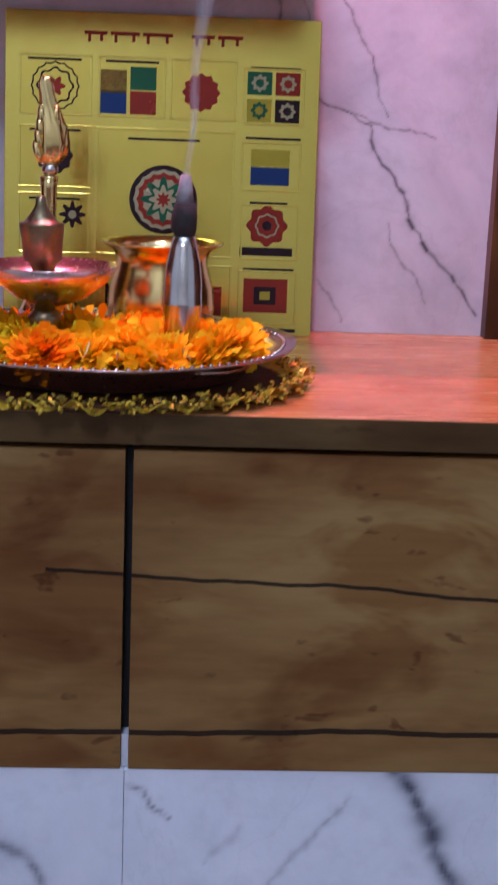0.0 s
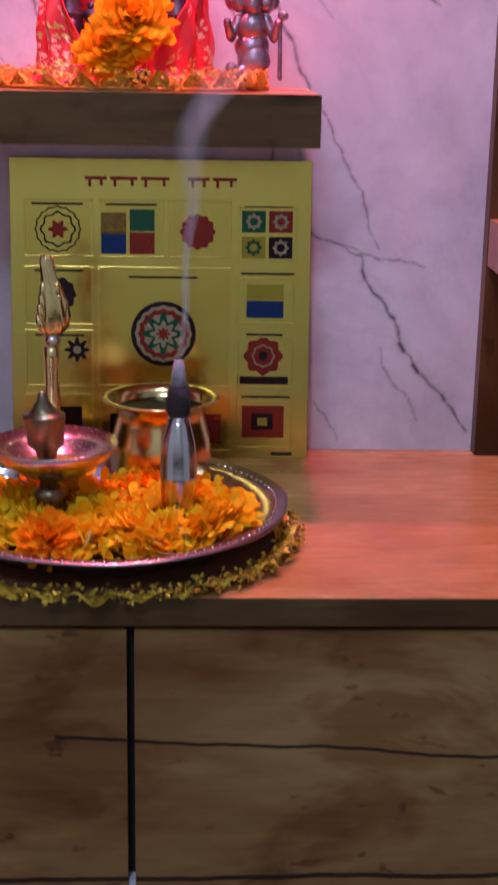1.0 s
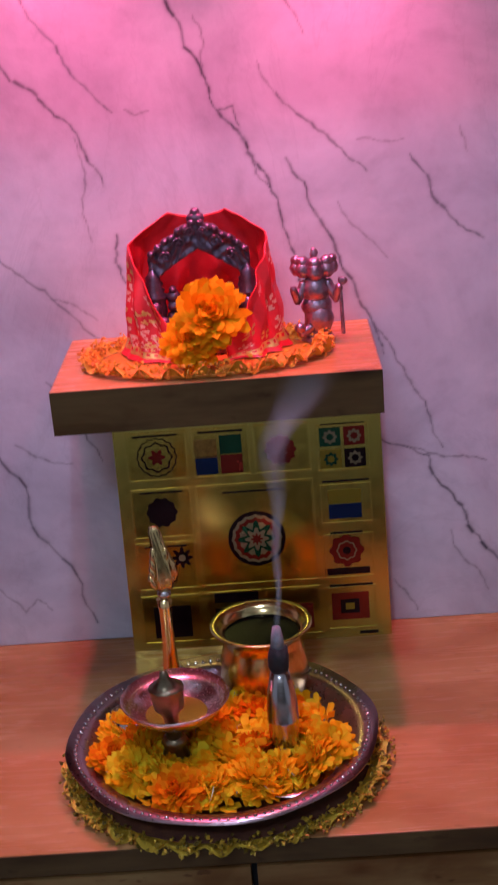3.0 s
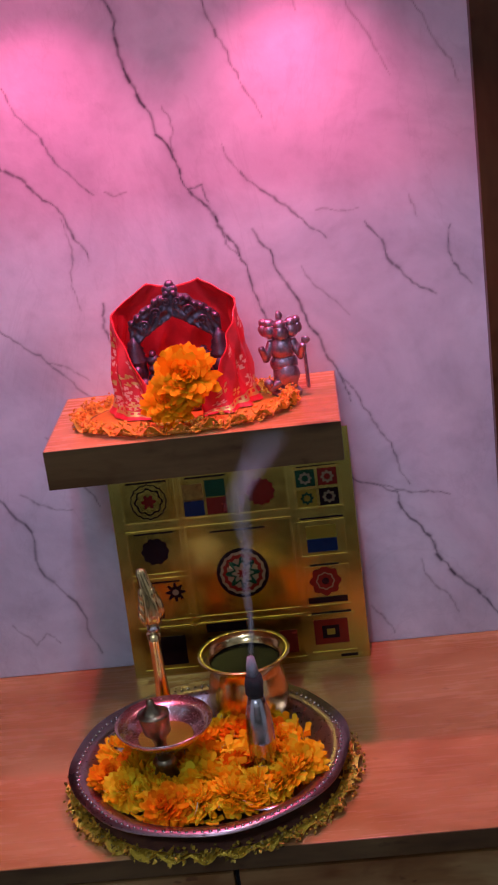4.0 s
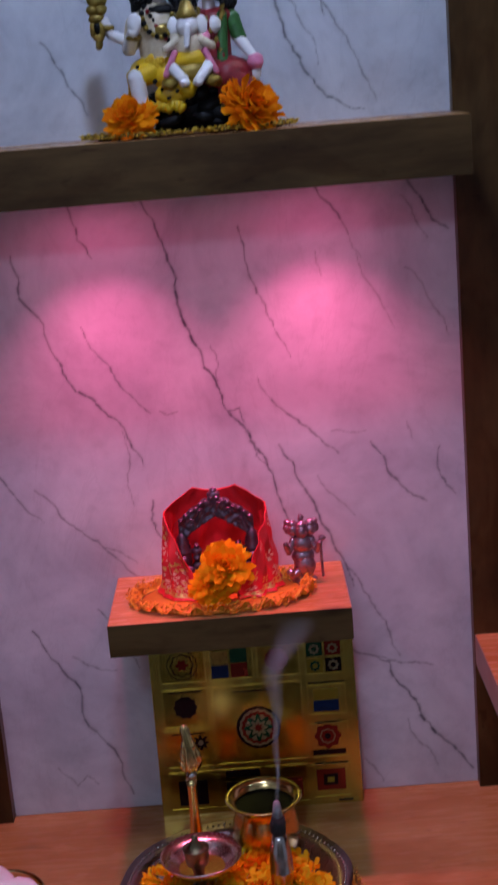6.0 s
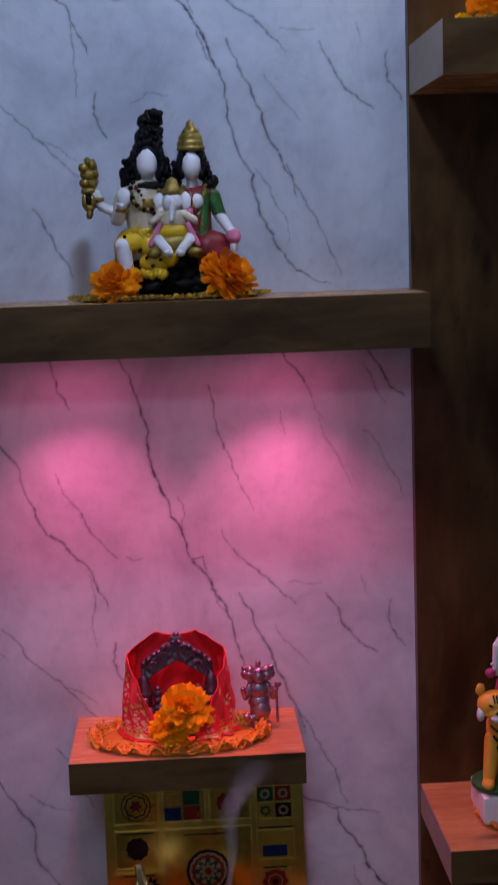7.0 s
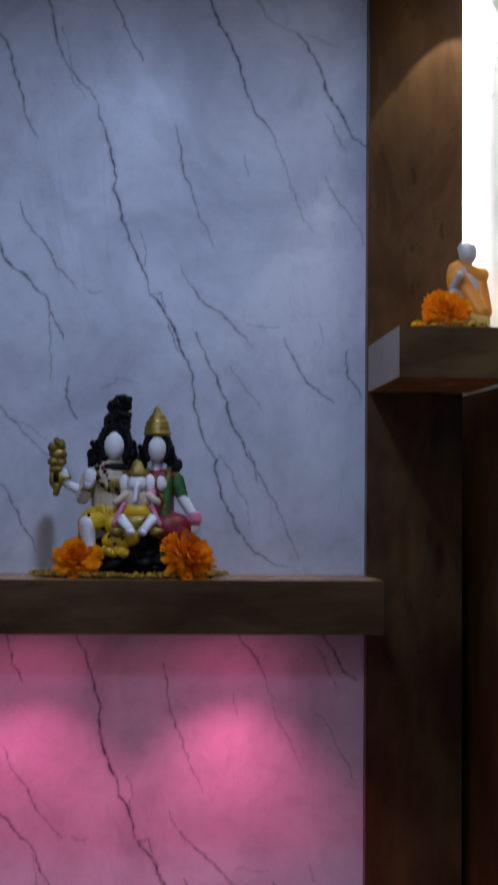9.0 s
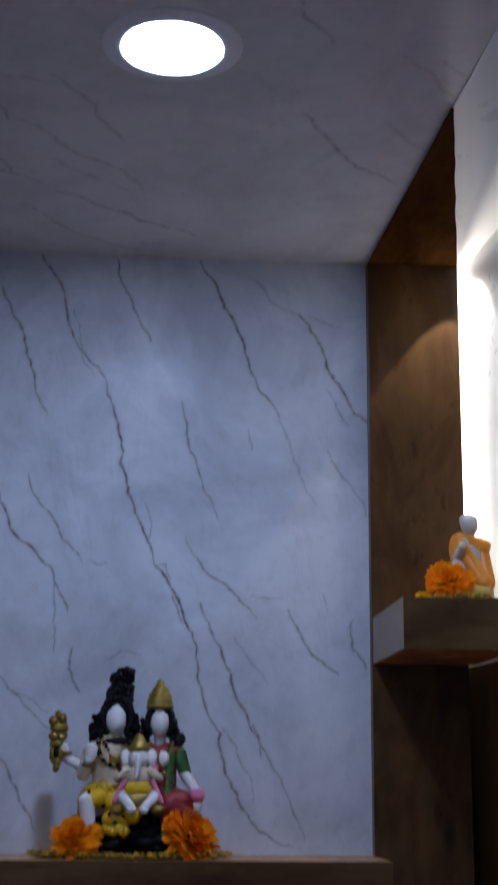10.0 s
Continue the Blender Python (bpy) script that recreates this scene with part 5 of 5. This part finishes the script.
def family_group():
    """A seated painted pair with a child between; one plain mesh in colour fields, no features."""
    bm = bmesh.new()
    z0 = USHELF_TOP + 0.0042
    y0 = -0.080
    SK, BK, YE, GD, MR, PK, GR, CR, DG = range(9)
    p = lambda x, h, y=0.0: (x, y0 + y, z0 + h)
    # rock seat, broken up into ledges
    rng = random.Random(31)
    for k in range(26):
        x, h = rng.uniform(-0.050, 0.062), rng.uniform(0.006, 0.046)
        blob(bm, p(x, h, rng.uniform(-0.024, 0.012)), (rng.uniform(0.012, 0.024), 0.016, rng.uniform(0.006, 0.013)), DG if rng.random() < 0.25 else BK, rot=(0, rng.uniform(-20, 20), 0), u=10, v=8)
    blob(bm, p(0.006, 0.026, 0.004), (0.060, 0.026, 0.027), BK)
    # tall figure: legs, skirt, trunk, arms, head
    blob(bm, p(-0.030, 0.075), (0.034, 0.030, 0.017), YE)
    limb(bm, p(-0.030, 0.074, -0.012), p(-0.055, 0.066, -0.030), 0.016, 0.0125, YE)
    limb(bm, p(-0.056, 0.066, -0.034), p(-0.049, 0.012, -0.032), 0.0105, 0.0078, SK)
    blob(bm, p(-0.045, 0.010, -0.036), (0.008, 0.015, 0.006), SK)
    blob(bm, p(-0.058, 0.052, -0.014), (0.010, 0.016, 0.024), YE)
    limb(bm, p(-0.022, 0.066, -0.018), p(0.004, 0.050, -0.034), 0.016, 0.012, YE)
    blob(bm, p(-0.016, 0.044, -0.030), (0.020, 0.010, 0.014), YE)
    limb(bm, p(-0.027, 0.082), p(-0.026, 0.126), 0.023, 0.027, CR)
    blob(bm, p(-0.026, 0.133), (0.034, 0.019, 0.013), CR)
    limb(bm, p(-0.024, 0.136), p(-0.022, 0.152), 0.009, 0.009, SK)
    blob(bm, p(-0.021, 0.170, -0.0065), (0.0142, 0.0165, 0.0212), SK)
    blob(bm, p(-0.020, 0.178, 0.001), (0.0225, 0.0175, 0.0245), BK)
    for k in range(16):
        q = math.pi * (k / 15 * 1.5 - 0.25)
        blob(bm, p(-0.020 + 0.0190 * math.cos(q), 0.172 + 0.0235 * math.sin(q), -0.008), (0.0050, 0.007, 0.0078), BK, u=10, v=8)
    for k in range(15):
        q = math.pi * (1 + k / 14)
        blob(bm, p(-0.022 + 0.021 * math.cos(q), 0.139 + 0.028 * math.sin(q), -0.021 - 0.004 * math.sin(-q)), 0.0036, GD if k % 2 else BK, u=8, v=6)
        blob(bm, p(0.038 + 0.015 * math.cos(q), 0.139 + 0.020 * math.sin(q), -0.018), 0.0030, GD, u=8, v=6)
        blob(bm, p(-0.040 + 0.003 * k, 0.083 - 0.0006 * k + 0.003 * math.sin(k * 1.7), -0.021 - 0.0004 * k), (0.0055, 0.008, 0.0065), YE, u=8, v=6)
    for x, h, r in ((-0.041, 0.165, 0.011), (-0.044, 0.148, 0.0125), (-0.001, 0.160, 0.0105), (0.001, 0.142, 0.011), (-0.050, 0.158, 0.008)):
        blob(bm, p(x, h, 0.006), (r, r * 0.8, r * 1.25), BK)
    for x, h, r in ((-0.020, 0.203, 0.016), (-0.015, 0.216, 0.013), (-0.023, 0.224, 0.0095), (-0.010, 0.232, 0.0075), (-0.009, 0.222, 0.0085)):
        blob(bm, p(x, h, 0.002), (r, r * 0.85, r), BK)
    for k in range(70):
        a, h = rng.uniform(-0.2, math.pi + 0.2), rng.uniform(0.192, 0.236)
        q = 0.016 - (h - 0.192) * 0.16
        blob(bm, p(-0.018 + q * math.cos(a) + 0.2 * (h - 0.192), h, -0.006 - 0.010 * math.sin(a) * rng.random()), rng.uniform(0.0022, 0.0040), BK, u=7, v=5)
    for k in range(46):
        side = rng.choice((-1, 1))
        blob(bm, p(-0.021 + side * rng.uniform(0.017, 0.029), rng.uniform(0.136, 0.176), rng.uniform(-0.012, 0.004)), rng.uniform(0.0028, 0.0048), BK, u=7, v=5)
        blob(bm, p(0.037 + side * rng.uniform(0.014, 0.024), rng.uniform(0.138, 0.170), rng.uniform(-0.010, 0.004)), rng.uniform(0.0024, 0.0042), BK, u=7, v=5)
    blob(bm, p(-0.020, 0.141, -0.016), (0.017, 0.008, 0.006), BK)
    limb(bm, p(-0.054, 0.128), p(-0.062, 0.100, -0.008), 0.0105, 0.0085, CR)
    limb(bm, p(-0.062, 0.100, -0.008), p(-0.054, 0.118, -0.028), 0.0085, 0.0068, SK)
    blob(bm, p(-0.052, 0.128, -0.030), (0.0085, 0.006, 0.012), SK)
    blob(bm, p(-0.055, 0.112, -0.024), (0.0095, 0.008, 0.0045), GD)
    limb(bm, p(-0.056, 0.106), p(-0.083, 0.118, -0.004), 0.0072, 0.0058, SK)
    limb(bm, p(-0.083, 0.118, -0.004), p(-0.088, 0.133, -0.006), 0.0058, 0.0062, SK)
    blob(bm, p(-0.086, 0.126, -0.005), (0.0085, 0.008, 0.005), GD)
    for h, dx, rx, rz in ((0.108, 0.000, 0.0045, 0.006), (0.116, 0.000, 0.0072, 0.006), (0.125, -0.005, 0.0050, 0.010), (0.125, 0.005, 0.0050, 0.010), (0.138, 0.0, 0.0105, 0.006), (0.147, -0.004, 0.0080, 0.007), (0.147, 0.005, 0.0080, 0.007), (0.158, 0.002, 0.0125, 0.008), (0.167, -0.004, 0.0080, 0.007), (0.170, 0.006, 0.0060, 0.008), (0.174, 0.001, 0.0050, 0.006)):
        blob(bm, p(-0.0975 + dx, h, -0.006), (rx, 0.009, rz), GD, u=10, v=8)
    blob(bm, p(-0.0975, 0.126, -0.010), (0.0042, 0.007, 0.007), BK)
    limb(bm, p(-0.010, 0.128, -0.012), p(-0.004, 0.098, -0.028), 0.009, 0.0075, CR)
    blob(bm, p(-0.021, 0.118, -0.022), (0.010, 0.006, 0.008), GD)
    # dark spots and a frilled hem on the yellow wrap
    for x, h, y in ((-0.052, 0.078, -0.041), (-0.034, 0.060, -0.034), (-0.018, 0.040, -0.041), (-0.008, 0.048, -0.044), (-0.040, 0.086, -0.020), (-0.026, 0.050, -0.040)):
        blob(bm, p(x, h, y), (0.0026, 0.0020, 0.0026), BK, u=8, v=6)
    for k in range(12):
        blob(bm, p(-0.062 + 0.0052 * k, 0.036 - 0.0016 * (k % 3) + (0.012 if k < 3 else -0.004), -0.018 - 0.0018 * k), (0.0062, 0.007, 0.0075), YE, rot=(0, 20 * (k % 2), 0), u=8, v=6)
    # shawl folds, armlets and a long dark garland
    for k in range(9):
        blob(bm, p(-0.036 + 0.0032 * k, 0.140 - 0.0052 * k, -0.024), (0.0026, 0.003, 0.0034), MR if k % 3 == 0 else BK, u=8, v=6)
        blob(bm, p(-0.006 - 0.0010 * k, 0.140 - 0.0055 * k, -0.024), (0.0028, 0.003, 0.0036), GD if k % 2 else BK, u=8, v=6)
    # second figure
    blob(bm, p(0.050, 0.060, -0.004), (0.036, 0.030, 0.024), MR)
    limb(bm, p(0.052, 0.060, -0.016), p(0.078, 0.040, -0.022), 0.020, 0.014, MR)
    for k in range(9):
        a = -0.9 + 0.22 * k
        limb(bm, p(0.052 + 0.016 * math.sin(a), 0.078 - 0.003 * k, -0.024), p(0.066 + 0.024 * math.sin(a), 0.026, -0.026 - 0.004 * math.cos(3 * a)), 0.0042, 0.0062, MR, seg=8)
        blob(bm, p(0.066 + 0.026 * math.sin(a), 0.024 + 0.002 * (k % 2), -0.029), (0.0048, 0.004, 0.003), GD, u=8, v=6)
        blob(bm, p(0.030 + 0.0024 * k, 0.132 - 0.006 * k, -0.021), (0.0030, 0.003, 0.0046), GD if k % 2 else MR, u=8, v=6)
    limb(bm, p(0.040, 0.080), p(0.040, 0.120), 0.020, 0.020, MR)
    blob(bm, p(0.040, 0.128), (0.027, 0.016, 0.012), MR)
    limb(bm, p(0.051, 0.130, -0.013), p(0.048, 0.078, -0.018), 0.006, 0.007, GR)
    limb(bm, p(0.036, 0.132), p(0.036, 0.150), 0.0075, 0.0075, SK)
    blob(bm, p(0.036, 0.166, -0.0065), (0.0128, 0.015, 0.0190), SK)
    blob(bm, p(0.037, 0.171, 0.001), (0.0200, 0.0155, 0.022), BK)
    for k in range(14):
        q = math.pi * (k / 13 * 1.4 - 0.2)
        blob(bm, p(0.036 + 0.0165 * math.cos(q), 0.166 + 0.0195 * math.sin(q), -0.007), (0.0045, 0.007, 0.0070), BK, u=10, v=8)
    for x, h, r in ((0.020, 0.160, 0.009), (0.053, 0.155, 0.009), (0.058, 0.140, 0.0095), (0.064, 0.146, 0.007)):
        blob(bm, p(x, h, 0.006), (r, r * 0.8, r * 1.2), BK)
    lathe([(0.0, 0.0), (0.0170, 0.0), (0.0188, 0.003), (0.0178, 0.005), (0.0166, 0.008), (0.0176, 0.010), (0.0158, 0.013), (0.0146, 0.016), (0.0152, 0.018), (0.0128, 0.021), (0.0112, 0.024), (0.0116, 0.026), (0.0084, 0.029), (0.0050, 0.032), (0.0046, 0.036), (0.0, 0.041)], 20, p(0.036, 0.184, -0.002), bm)
    limb(bm, p(0.062, 0.126), p(0.070, 0.104, -0.004), 0.0105, 0.0085, GR)
    limb(bm, p(0.069, 0.104, -0.004), p(0.084, 0.080, -0.012), 0.0075, 0.006, SK)
    blob(bm, p(0.087, 0.074, -0.014), (0.0105, 0.009, 0.010), PK)
    blob(bm, p(0.087, 0.060, -0.014), (0.006, 0.006, 0.008), SK)
    limb(bm, p(0.024, 0.122, -0.010), p(0.030, 0.106, -0.024), 0.008, 0.0062, PK)
    blob(bm, p(0.042, 0.120, -0.020), (0.0075, 0.006, 0.010), SK)
    # child
    blob(bm, p(0.010, 0.068, -0.030), (0.027, 0.014, 0.013), GD)
    blob(bm, p(0.010, 0.082, -0.028), (0.024, 0.014, 0.013), YE)
    blob(bm, p(0.010, 0.098, -0.028), (0.0165, 0.012, 0.016), CR)
    blob(bm, p(0.010, 0.120, -0.030), (0.0135, 0.012, 0.0135), SK)
    limb(bm, p(0.010, 0.118, -0.042), p(0.008, 0.098, -0.044), 0.0048, 0.0036, SK)
    for s in (-1, 1):
        blob(bm, p(0.010 + 0.0165 * s, 0.121, -0.026), (0.0075, 0.004, 0.011), SK)
        limb(bm, p(0.010 + 0.013 * s, 0.104, -0.030), p(0.010 + 0.027 * s, 0.096, -0.036), 0.006, 0.005, CR)
        limb(bm, p(0.010 + 0.018 * s, 0.090, -0.036), p(0.010 + 0.030 * s, 0.066, -0.040), 0.0042, 0.0036, PK)
        limb(bm, p(0.010 + 0.022 * s, 0.074, -0.036), p(0.010 + 0.010 * s, 0.060, -0.046), 0.0075, 0.006, SK)
        blob(bm, p(0.010 + 0.008 * s, 0.056, -0.048), (0.0065, 0.007, 0.005), SK)
        blob(bm, p(0.010 + 0.026 * s, 0.056, -0.040), (0.010, 0.009, 0.007), GD)
    lathe([(0.0, 0.0), (0.0125, 0.0), (0.0130, 0.005), (0.0095, 0.010), (0.0060, 0.018), (0.0, 0.023)], 16, p(0.010, 0.129, -0.028), bm)
    for f in bm.faces:
        f.smooth = True
    # crowns take the gold field
    for f in bm.faces:
        c = f.calc_center_median()
        if (c.z > z0 + 0.1835 and abs(c.x - 0.036) < 0.0205 and f.material_index == SK) or (c.z > z0 + 0.1288 and abs(c.x - 0.010) < 0.0135 and abs(c.y - y0 + 0.028) < 0.0135 and len(f.verts) == 4 and f.material_index == SK and c.z < z0 + 0.1525):
            f.material_index = GD
    uneven(bm, 0.0016, 170)
    ob = part("painted_statue", bm, [M_SKIN, M_BLACK, M_YELLOW, M_GOLDPAINT, M_MAROON, M_PINK, M_GREEN, M_CREAM, M_DKGREEN])
    tagged(ob, "glazed painted statue of a seated family on dark rock", "statue")


family_group()
flower("full orange marigold before the painted statue", (-0.066, -0.120, USHELF_TOP + 0.022), 0.030, 81, (48, -8, 0), group="marigolds on the long shelf")
flower("larger orange marigold before the painted statue", (0.074, -0.118, USHELF_TOP + 0.026), 0.037, 82, (52, 10, 40), group="marigolds on the long shelf")

# ---- high side shelf ----
mat_cloth("dark mat with a golden fringe on the high side shelf", (0.420, -0.140), 0.053, 0.090, RSHELF_TOP, 15, M_FRINGE, 18, 0.005)


def seated_saint():
    """A seated robed figure; one plain mesh in colour fields."""
    bm = bmesh.new()
    z0 = RSHELF_TOP + 0.0042
    p = lambda x, h, y=0.0: (0.447 + x, -0.130 + y, z0 + h)
    bm_box(0.424, 0.472, -0.160, -0.108, z0, z0 + 0.012, 0.002, bm)
    blob(bm, p(0.0, 0.030), (0.027, 0.024, 0.022), 0)
    blob(bm, p(0.0, 0.060), (0.020, 0.017, 0.030), 0)
    blob(bm, p(-0.008, 0.086), (0.012, 0.013, 0.012), 0)
    limb(bm, p(0.0, 0.086), p(0.0, 0.096), 0.007, 0.007, 0)
    blob(bm, p(0.0, 0.110, -0.003), (0.0118, 0.0125, 0.0145), 0)
    blob(bm, p(0.0, 0.117, 0.002), (0.0125, 0.012, 0.010), 0)
    limb(bm, p(-0.016, 0.088, -0.004), p(0.012, 0.030, -0.024), 0.0085, 0.011, 1)
    limb(bm, p(-0.012, 0.092, 0.0), p(0.018, 0.080, -0.006), 0.0095, 0.010, 1)
    blob(bm, p(-0.019, 0.076), (0.009, 0.012, 0.022), 1)
    limb(bm, p(0.016, 0.082, 0.0), p(0.020, 0.030, -0.016), 0.009, 0.010, 1)
    limb(bm, p(-0.020, 0.052, -0.010), p(-0.014, 0.012, -0.020), 0.010, 0.008, 0)
    limb(bm, p(-0.020, 0.064, -0.010), p(-0.016, 0.078, -0.026), 0.006, 0.005, 0)
    blob(bm, p(0.006, 0.016, -0.026), (0.020, 0.010, 0.011), 2)
    blob(bm, p(-0.028, 0.052, -0.006), (0.006, 0.006, 0.006), 3)
    uneven(bm, 0.0012, 120)
    tagged(part("seated_statue", bm, [M_GREY, M_SAFFRON, M_ZARI, M_GOLDPAINT]), "grey seated statue draped in a saffron robe", "statue")


seated_saint()
flower("orange marigold beside the robed statue", (0.4085, -0.175, RSHELF_TOP + 0.028), 0.029, 91, (55, -10, 0), group="marigolds on the side shelf")
flower("tiny golden flower at the mat's corner", (0.374, -0.165, RSHELF_TOP + 0.010), 0.010, 92, (30, -10, 0), M_PETAL_Y, group="marigolds on the side shelf")

# ---- low side shelves ----
mat_cloth("round mat with a golden orange fringe under the tiger", (0.434, -0.135), 0.045, 0.080, SIDE_TOP, 18, M_FRINGE_OR, 18, 0.006)
mat_cloth("round mat with a golden orange fringe on the side shelf", (-0.436, -0.135), 0.045, 0.080, SIDE_TOP, 19, M_FRINGE_OR, 18, 0.006)


def tiger_statue():
    """A tiger on a green base carrying a rider with a raised blade; one plain mesh in colour fields."""
    bm = bmesh.new()
    z0 = SIDE_TOP + 0.0045
    p = lambda x, h, y=0.0: (0.413 + x, -0.140 + y, z0 + h * 1.24)
    OR, WH, BK, GR, PK, GD, MG = range(7)
    g0 = len(bm.faces)
    bm_box(0.388, 0.470, -0.184, -0.098, z0, z0 + 0.038, 0.006, bm)
    bm.faces.ensure_lookup_table()
    for f in list(bm.faces)[g0:]:
        f.material_index = PK
    blob(bm, p(0.006, 0.034), (0.038, 0.042, 0.012), GR)
    for s in (-1, 1):
        limb(bm, p(0.004 + 0.010 * s, 0.090, -0.020), p(-0.002 + 0.012 * s, 0.046, -0.028), 0.0115, 0.0085, OR)
        blob(bm, p(-0.004 + 0.012 * s, 0.044, -0.034), (0.009, 0.012, 0.007), OR)
    blob(bm, p(0.006, 0.098, -0.012), (0.020, 0.024, 0.028), OR)
    blob(bm, p(0.022, 0.090, 0.012), (0.022, 0.030, 0.024), OR)
    blob(bm, p(-0.004, 0.130, -0.026), (0.0250, 0.020, 0.0190), OR)
    blob(bm, p(-0.004, 0.124, -0.034), (0.0170, 0.014, 0.0130), OR)
    blob(bm, p(-0.004, 0.119, -0.044), (0.0105, 0.007, 0.0065), WH)
    blob(bm, p(-0.004, 0.126, -0.050), (0.0042, 0.003, 0.0030), BK)
    for k in range(4):
        limb(bm, p(-0.010 + 0.004 * k, 0.143, -0.040), p(-0.009 + 0.0035 * k, 0.136, -0.0445), 0.0009, 0.0007, BK, 6)
    for s in (-1, 1):
        blob(bm, p(-0.004 + 0.0195 * s, 0.146, -0.022), (0.0065, 0.004, 0.0085), OR)
        blob(bm, p(-0.004 + 0.0095 * s, 0.133, -0.0450), (0.0042, 0.002, 0.0015), BK, rot=(0, -18 * s, 0))
        blob(bm, p(-0.004 + 0.0205 * s, 0.121, -0.030), (0.0055, 0.008, 0.0095), WH)
    for k in range(3):
        limb(bm, p(-0.012 + 0.004 * k, 0.108 - 0.012 * k, -0.033), p(0.004, 0.096 - 0.013 * k, -0.0365), 0.0014, 0.0012, BK, 6)
    blob(bm, p(0.024, 0.136, 0.010), (0.020, 0.018, 0.026), MG)
    blob(bm, p(0.026, 0.172, 0.008), (0.011, 0.012, 0.014), WH)
    blob(bm, p(0.026, 0.186, 0.008), (0.010, 0.011, 0.009), GD)
    limb(bm, p(0.016, 0.156, 0.002), p(0.002, 0.160, -0.006), 0.006, 0.005, WH)
    blob(bm, p(-0.006, 0.160, -0.008), (0.0075, 0.005, 0.0065), MG)
    limb(bm, p(0.000, 0.166, -0.010), p(0.003, 0.190, -0.010), 0.0045, 0.0065, WH, 10)
    limb(bm, p(0.003, 0.190, -0.010), p(0.010, 0.208, -0.010), 0.0062, 0.0014, WH, 10)
    limb(bm, p(-0.005, 0.170, -0.010), p(0.006, 0.171, -0.010), 0.002, 0.002, WH, 8)
    uneven(bm, 0.0010, 120)
    tagged(part("tiger_statue", bm, [M_TIGER, M_SKIN, M_BLACK, M_GREEN, M_SKIN, M_GOLDPAINT, M_MAGENTA]), "painted tiger statue with a rider on a green base", "statue")


tiger_statue()
